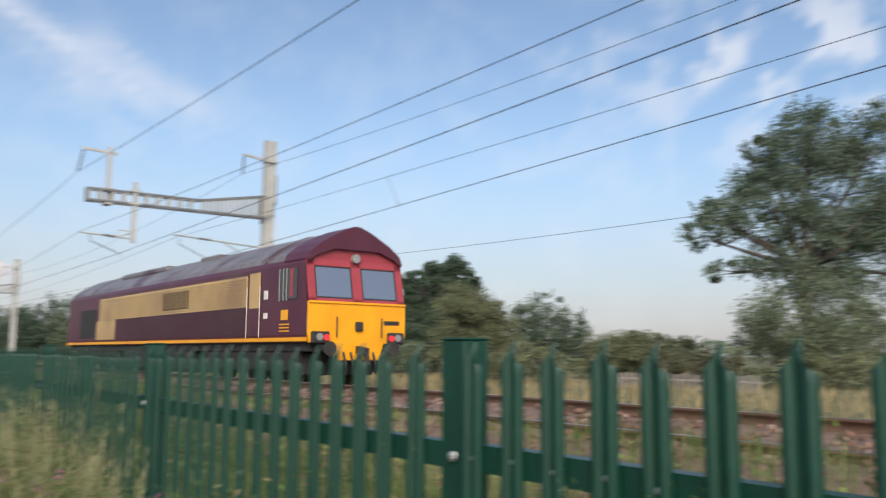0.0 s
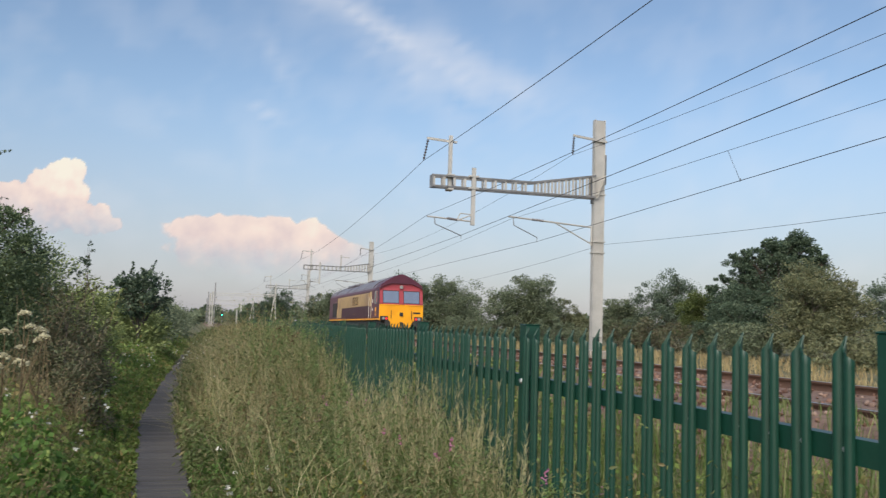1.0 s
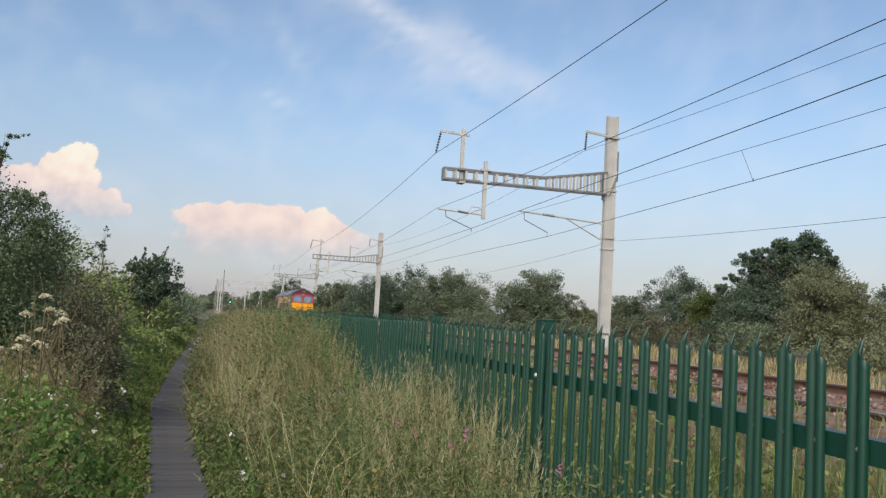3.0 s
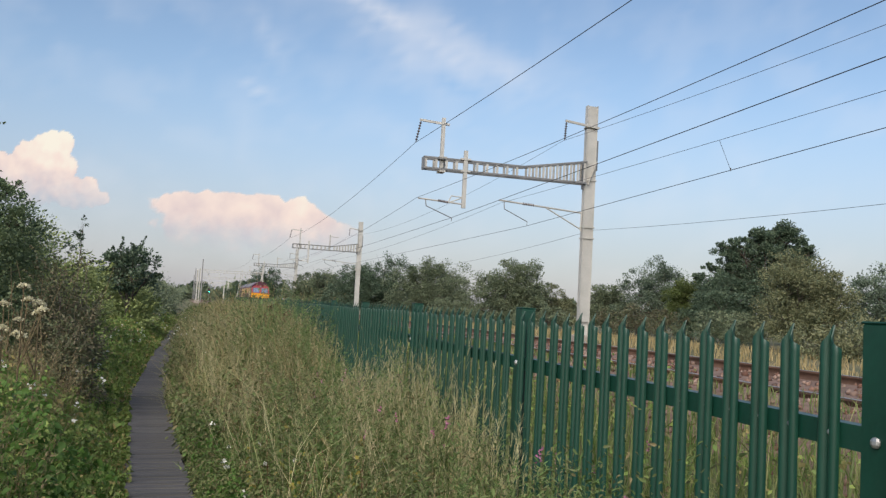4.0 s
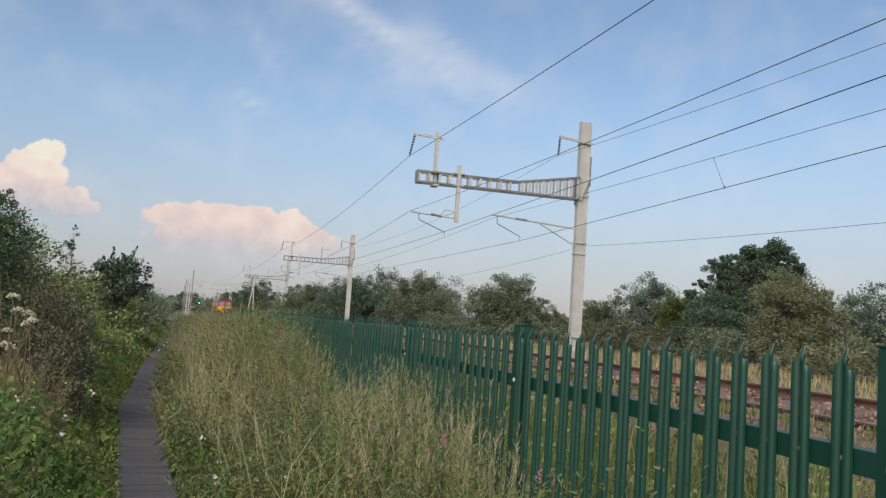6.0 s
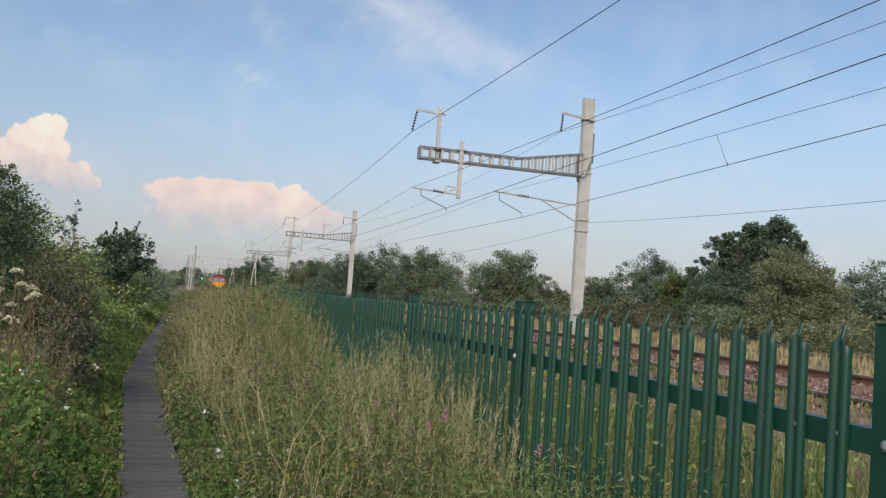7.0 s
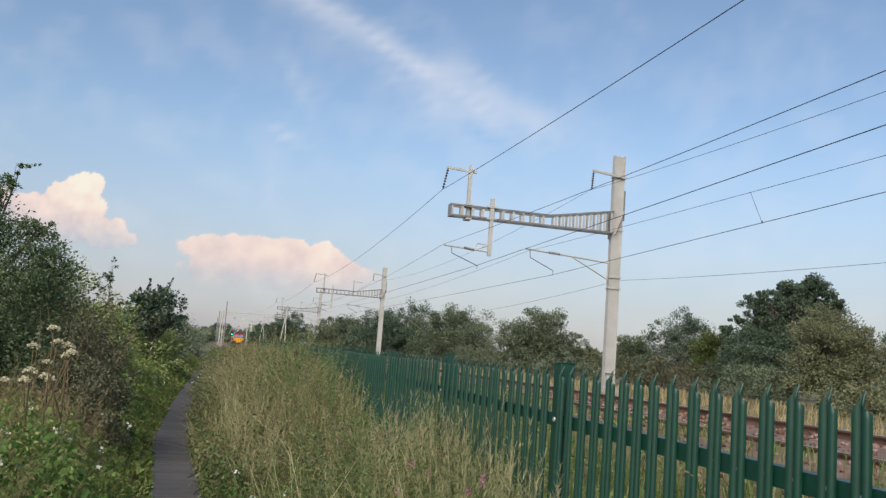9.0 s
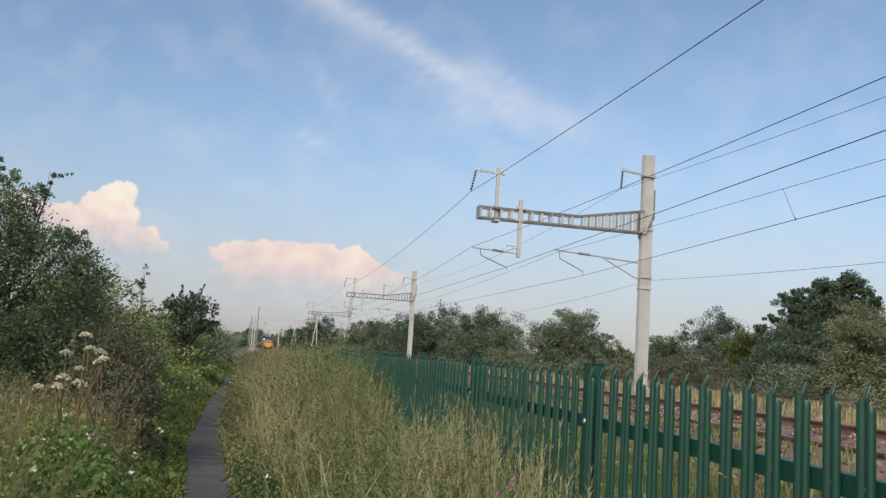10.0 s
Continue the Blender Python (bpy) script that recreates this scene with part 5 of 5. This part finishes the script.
def feathery(name, label, x, y, h, pods, mat, rng):
    """Stems gone to seed: thin curling pods sweep up and out all along the top."""
    n = len(x)
    base = np.stack([x, y, ground_z(x, y)], 1)
    v1, f1, tip, d = blade_arrays(base, h, rng.uniform(0.003, 0.005, n) * (1 + y / 25), rng.uniform(0.05, 0.4, n), rng)
    t = rng.uniform(0.62, 1.0, (n, pods))
    foot = (base[:, None] + (tip - base)[:, None] * t[..., None]).reshape(-1, 3)
    L = rng.uniform(0.03, 0.085, n * pods) * np.repeat(1 + y / 40, pods)
    v2, f2, _, _ = blade_arrays(foot, L, np.full(n * pods, 0.0020) * np.repeat(1 + y / 10, pods), rng.uniform(0.3, 0.9, n * pods), rng)
    return tagged(mesh_np(name, *join((v1, f1), (v2, f2)), mat, kind="stuff"), label, "grass")


# feathery seeding stems crowding the fence: the near hump and the tall growth further on
n = 470
y = np.where(rng.uniform(0, 1, n) < 0.85, rng.uniform(4.2, 7.5, n), rng.uniform(11, 20, n))
x = FX - 0.05 - np.abs(rng.normal(0, 0.30, n))
h = fence_side_h(y) * rng.uniform(0.72, 1.03, n) * np.interp(x, [0.6, 1.5], [0.75, 1.0])
feathery("fence_side_grass", "pale feathery seeding stems along the fence", x, y, h, 30, G_FEATHER, rng)
n = 620
u = rng.uniform(0.2, 1.0, n)
y = 9.0 + 16 * rng.uniform(0, 1, n) ** 1.2
x = verge_x(u, y)
feathery("seeding_grass", "tallest pale seeding growth before the fence", x, y, fence_side_h(y) * rng.uniform(0.75, 1.04, n) * (0.7 + 0.3 * u), 22, G_FEATHER, rng)
# a pale clump gone to seed on the bank
n = 110
y = rng.uniform(6.0, 8.2, n)
x = -2.15 + rng.normal(0, 0.26, n)
feathery("seeding_mugwort", "pale brown mugwort gone to seed on the bank", x, y, rng.uniform(0.9, 1.35, n), 34, G_SEED, rng)
# a few tall stems close by, standing against the pales
n = 46
c = rng.integers(0, 4, n)
y = np.array([1.22, 1.08, 1.95, 1.6])[c] + rng.normal(0, 0.05, n)
x = FX - 0.17 + rng.normal(0, 0.04, n)
v2, f2, tip, d = blade_arrays(np.stack([x, y, ground_z(x, y)], 1), np.array([1.47, 1.50, 1.22, 1.2])[c] * rng.uniform(0.8, 1.0, n), np.full(n, 0.006), rng.uniform(0.03, 0.15, n), rng)
t = rng.uniform(-0.34, 0.02, (n, 40))
pos = tip[:, None] + d[:, None] * t[..., None] + rng.normal(0, 0.016, (n, 40, 3))
v3, f3 = leaf_arrays(pos.reshape(-1, 3), np.full(n * 40, 0.026), rng, -0.8, 0.14)
tagged(mesh_np("willowherb_stems", *join((v2, f2), (v3, f3)), G_HERB, kind="stuff"), "narrow leaved willowherb stems against the fence", "weeds")
G_PALE = leafy("pale_straw", [(0.494, 0.450, 0.247), (0.598, 0.525, 0.325), (0.364, 0.425, 0.169)])
# long pale arching stems
n = 460
y = 3.5 + 13 * rng.uniform(0, 1, n)
x = path_x(y) + 0.6 + rng.uniform(0, 1, n) * (FX - path_x(y) - 0.7)
v1, f1, tip, d = blade_arrays(np.stack([x, y, ground_z(x, y)], 1), rng.uniform(0.5, 1.15, n) * fence_side_h(y), rng.uniform(0.003, 0.006, n) * (1 + y / 25), rng.uniform(0.1, 0.95, n), rng)
tagged(mesh_np("arching_straw", v1, f1, G_PALE, kind="stuff"), "long pale arching grass straws", "grass")
# flowers
def flowers(name, label, n, x0, x1, y0, y1, z0, z1, size, mat, seed, spike=0.0, petals=5):
    rng = np.random.default_rng(seed)
    y = rng.uniform(y0, y1, n)
    x = path_x(y) + rng.uniform(x0, x1, n)
    z = ground_z(x, y) + rng.uniform(z0, z1, n)
    c = np.stack([x, y, z], 1)[:, None] + rng.normal(0, size * 0.4, (n, petals, 3))
    c[..., 2] += rng.uniform(-spike, spike, (n, petals))
    v, f = leaf_arrays(c.reshape(-1, 3), np.full(n * petals, size), rng, 0, 0.8)
    return tagged(mesh_np(name, v, f, mat, kind="stuff"), label, "flowers")


flowers("willowherb_flowers", "pink willowherb flower spikes among the grass", 26, 0.9, 1.9, 3.4, 9, 0.85, 1.15, 0.016, G_PINK, 80, 0.03, 9)
flowers("willowherb_flowers", "pink flower spikes beyond the fence", 26, 2.0, 4.5, 1, 9, 0.5, 0.8, 0.025, G_PINK, 81, 0.08, 12)
flowers("bindweed_flowers", "white bindweed trumpets among the leaves", 26, -1.6, -0.4, 3, 14, 0.5, 0.95, 0.035, G_WHITE, 82)
flowers("bindweed_flowers", "small white flowers in the verge", 20, 0.35, 1.2, 2.6, 9, 0.25, 0.55, 0.03, G_WHITE, 83)
flowers("meadow_flowers", "small pale flowers along the path", 70, -1.6, 1.0, 14, 40, 0.5, 0.9, 0.03, G_WHITE, 84)


# umbels
def umbel_plant(x, y, h, seed):
    rng = np.random.default_rng(seed)
    th = empty("umbel_plant", pose(x, y, float(ground_z(np.float64(x), np.float64(y)))), "tall hogweed with fading cream flower heads", "plant", "umbels")
    tops = [(0, 0, h)] + [(rng.uniform(-0.2, 0.2), rng.uniform(-0.2, 0.2), h - rng.uniform(0.08, 0.35)) for _ in range(3)]
    bm = rods(((0, 0, 0), (0.01, 0, h * 0.6), 0.010, 0.008), seg=6)
    for t in tops:
        rod(bm, (0.01, 0, h * 0.6), t, 0.007, 0.004, seg=5)
    part("stem", bm, M_STEM, th)
    for t in tops:
        n = 90
        a, r = rng.uniform(0, 2 * np.pi, n), np.sqrt(rng.uniform(0, 1, n)) * rng.uniform(0.04, 0.06)
        pos = np.stack([t[0] + np.cos(a) * r, t[1] + np.sin(a) * r, t[2] + 0.05 - r * r * 11 + rng.normal(0, 0.006, n)], 1)
        v, f = leaf_arrays(pos, np.full(n, 0.022), rng, 0, 0.9)
        head = mesh_np("flower_head", v, f, G_CREAM, th, "cream flower head")
        bm = bmesh.new()
        for j in range(10):
            q = j * 0.628
            rod(bm, t, (t[0] + math.cos(q) * 0.06, t[1] + math.sin(q) * 0.06, t[2] + 0.03), 0.002, seg=3)
        part("spokes", bm, M_STEM, head)
    return th


umbel_plant(-1.60, 7.9, 1.66, 1)
umbel_plant(-1.50, 8.1, 1.52, 2)
umbel_plant(-1.72, 7.8, 1.50, 3)

# low white fence panels at the back of the lineside grass
pale_fence = empty("picket_fence", None, "weathered pale timber picket fence in the grass", "fence")
for i in range(26):
    part("picket", boxes((27.0, 27.03, 18 + i * 0.26, 18.11 + i * 0.26, 0.4, 1.02 + 0.03 * math.sin(i * 1.7))), M_SLEEPER, pale_fence)
part("rail", boxes((27.03, 27.07, 17.9, 24.7, 0.75, 0.82)), M_SLEEPER, pale_fence)

# the plants run on behind the camera
rng = np.random.default_rng(62)
n = 7000
y = rng.uniform(-7, 2.4, n)
x = np.where(rng.uniform(0, 1, n) < 0.55, path_x(y) - rng.uniform(0.35, 4.5, n), path_x(y) + 0.42 + rng.uniform(0, 1, n) * 0.95)
v, f, tip, d = blade_arrays(np.stack([x, y, ground_z(x, y) - 0.02], 1), rng.uniform(0.15, 0.5, n), rng.uniform(0.006, 0.014, n), rng.uniform(0.2, 0.7, n), rng)
tagged(mesh_np("trodden_grass", v, f, G_GRASS, kind="stuff"), "shorter trodden grass beside the boardwalk", "grass")


# ---- clouds: far backdrops of the evening sky ----
def cloud_sheet(name, label, dist, az0, az1, el0, el1, nx, ny, density, cols, strength, grain):
    """A curved sheet far away; density(az, el) in degrees gives the cover."""
    az, el = np.meshgrid(np.linspace(az0, az1, nx), np.linspace(el0, el1, ny))
    A, E = np.radians(az), np.radians(el)
    V = np.stack([dist * np.sin(A) * np.cos(E), dist * np.cos(A) * np.cos(E), 1.7 + dist * np.sin(E)], 2).reshape(-1, 3)
    i = (np.arange(ny - 1)[:, None] * nx + np.arange(nx - 1)[None]).ravel()
    m, n, l, b = nodes_of(name)
    at = n.new("ShaderNodeAttribute")
    at.attribute_name = "cover"
    tone = n.new("ShaderNodeAttribute")
    tone.attribute_name = "tone"
    r = ramp(n, cols)
    l.new(tone.outputs["Fac"], r.inputs[0])
    em, tr, mx = n.new("ShaderNodeEmission"), n.new("ShaderNodeBsdfTransparent"), n.new("ShaderNodeMixShader")
    em.inputs[1].default_value = strength
    l.new(r.outputs[0], em.inputs[0])
    l.new(at.outputs["Fac"], mx.inputs[0])
    l.new(tr.outputs[0], mx.inputs[1])
    l.new(em.outputs[0], mx.inputs[2])
    l.new(mx.outputs[0], n["Material Output"].inputs[0])
    ob = mesh_np(name, V, np.stack([i, i + 1, i + nx + 1, i + nx], 1), m, kind="structure", smooth=True)
    cover, shade = density(az, el)
    for key, val in (("cover", cover), ("tone", shade)):
        at = ob.data.attributes.new(key, 'FLOAT', 'POINT')
        at.data.foreach_set("value", np.clip(val, 0, 1).ravel().astype(np.float32))
    ob.visible_shadow = False
    return tagged(ob, label, "clouds")


def fbm(u, v, o, octaves=5, s=1.0):
    out = np.zeros(u.shape)
    flat = np.stack([u.ravel() * s, v.ravel() * s], 1)
    for k in range(octaves):
        q = 2.0 ** k
        out += np.array([noise.noise((a * q, b * q, o + 7.3 * k)) for a, b in flat]).reshape(u.shape) / q ** 0.9
    return out


CUM = [(-10.35, 8.55, 1.15, 1.0), (-9.75, 8.85, 0.65, 0.75), (-11.5, 7.9, 1.0, 0.95), (-13.0, 7.0, 1.6, 0.85), (-15.6, 7.4, 1.3, 0.9), (-9.95, 7.3, 1.0, 1.2), (-8.2, 6.35, 0.62, 0.65), (-8.9, 5.9, 1.7, 1.0), (-12.0, 6.1, 3.0, 1.5), (-7.5, 5.7, 0.6, 0.5)]


def cumulus_tower(az, el):
    w = fbm(az, el, 2.0, 6, 1.5)
    d = np.full(az.shape, -9.0)
    for a, e, ra, re in CUM:
        d = np.maximum(d, 1 - np.sqrt(((az - a) / ra) ** 2 + ((el - e) / re) ** 2))
    d = d + 0.22 * w
    cover = sm(0.0, 0.08, d) * sm(3.6, 7.4, el + 0.4 * w)
    tone = 0.30 + 0.20 * (el - 6.2) + 0.28 * fbm(az + 0.15, el - 0.2, 2.0, 5, 1.0) + 0.05 * (az + 10) + 0.5 * np.clip(d, 0, 0.3)
    return cover, tone


def cumulus_bank(az, el):
    w = fbm(az, el, 9.0, 6, 1.5)
    top = np.interp(az, [-4.2, -3.6, -2.8, 0, 3.6, 4.1, 4.8, 5.3, 5.9, 7, 8.4, 10], [6.0, 6.4, 6.6, 6.8, 6.95, 6.4, 6.9, 7.0, 6.5, 5.7, 5.2, 4.7])
    cover = sm(-0.04, 0.10, top - el + 0.15 * w) * sm(-4.5, -3.7, az + 0.5 * w - 0.12 * (el - 6) ** 2) * sm(10.4, 6.6, az + 0.5 * w) * sm(2.6, 5.6, el + 0.35 * w)
    tone = 0.36 + 0.12 * (el - 4.6) + 0.20 * fbm(az + 0.15, el - 0.15, 9.0, 5, 0.8) + 0.22 * np.exp(-((az - 5) / 0.9) ** 2)
    return cover, tone


WARM = [(0.0, (0.52, 0.50, 0.59)), (0.35, (0.82, 0.68, 0.66)), (0.65, (0.97, 0.80, 0.72)), (1.0, (1.0, 0.93, 0.80))]
cloud_sheet("cloud_tower", "towering sunlit cream cumulus cloud", 3000, -18, -4, 2.5, 12, 160, 100, cumulus_tower, WARM, 0.95, 1)
cloud_sheet("cloud_bank", "flat-topped pink evening cumulus bank", 3050, -6, 11, 1.5, 9, 180, 90, cumulus_bank, WARM, 0.95, 1)


def cirrus(az, el):
    w = fbm(az * 0.35, el * 0.35, 4.0, 4, 1.0)
    # along and across the streak
    la, lb = az * 0.88 - el * 0.47, az * 0.47 + el * 0.88
    u = fbm(la * 0.10, lb * 0.55, 12.0, 5, 1.0)
    fine = fbm(la * 0.25, lb * 1.4, 17.0, 4, 1.0)
    line = el - np.interp(az - 1.3, [-12, 1.5, 6, 10.5, 14.5, 18.5, 22.4, 30], [27.5, 22.4, 20.5, 18.5, 17.4, 16.0, 13.9, 10.5])
    line = line + 0.5 * fine
    wide = np.interp(az, [0, 8, 13, 18, 24], [0.8, 0.9, 1.2, 0.9, 0.6])
    streak = np.exp(-(np.maximum(line, -line * 0.62) / wide) ** 2) * sm(25, 13, az) * (0.8 + 0.5 * u)
    streak = streak + 0.35 * np.exp(-((line + 1.6) / 1.5) ** 2) * sm(8, 12, az) * sm(24, 17, az) * (0.5 + fine)
    small = np.exp(-((el - 13.6 + 0.43 * (az - 1.7)) / 0.30) ** 2) * np.exp(-((az - 1.8) / 1.3) ** 2) * 0.6
    feather = np.exp(-((az - 2.2 + 0.55 * (el - 17) + 0.3 * fine) / 0.7) ** 2) * np.exp(-((el - 17) / 2.2) ** 2) * 0.22
    veil = 0.12 * sm(-0.3, 0.8, w + 0.5 * u) * sm(36, 14, el)
    patch = 0.62 * sm(-0.1, 0.7, w + 0.6 * u + 0.2) * np.exp(-((az - 58) / 10) ** 2) * np.exp(-((el - 18.5) / 5) ** 2)
    high = 0.52 * streak + small * 0.5 + feather + veil + patch
    return high * sm(-44, -30, az) * sm(99, 85, az) * sm(44, 36, el), 0.5 + 0 * az


def haze(az, el):
    return 0.66 * sm(16, 1.0, el), 0.5 + 0 * az


cloud_sheet("horizon_haze", "pale lavender evening haze along the horizon", 3600, -180, 180, -0.5, 16, 181, 24, haze, [(0, (0.445, 0.43, 0.52)), (1, (0.445, 0.43, 0.52))], 0.95, 1)
cloud_sheet("high_cloud", "thin white streaks of high cirrus cloud", 3400, -45, 100, -0.5, 44, 190, 90, cirrus, [(0, (0.86, 0.87, 0.93)), (1, (0.92, 0.92, 0.96))], 0.95, 1)


# ---- movement ----
def motions():
    ts = [0, 0.5, 1, 1.5, 2, 2.5, 4, 4.5, 5, 6.5, 7.5, 8.5, 9, 10]
    ys = [17.6, 33.8, 50, 65.5, 80.5, 95, 133, 145, 157.5, 193, 215, 236, 246, 265]
    rows = []
    for i in range(21):
        t = i * 0.5
        y = float(np.interp(t, ts, ys))
        a = math.degrees(math.atan2(float(track_x(y + 17) - track_x(y + 3)), 14)) - 1.3 * max(0, 1 - t)
        tilt = math.degrees(math.atan2(float(drop(y + 17) - drop(y + 3)), 14))
        rows.append((t, pose(float(track_x(y)) + 0.12 * max(0, 1 - 2 * t), y, RAIL_Z[FAR] + 0.02 + float(drop(y)), tilt, 0, -a)))
    walk(loco, rows)


motions()
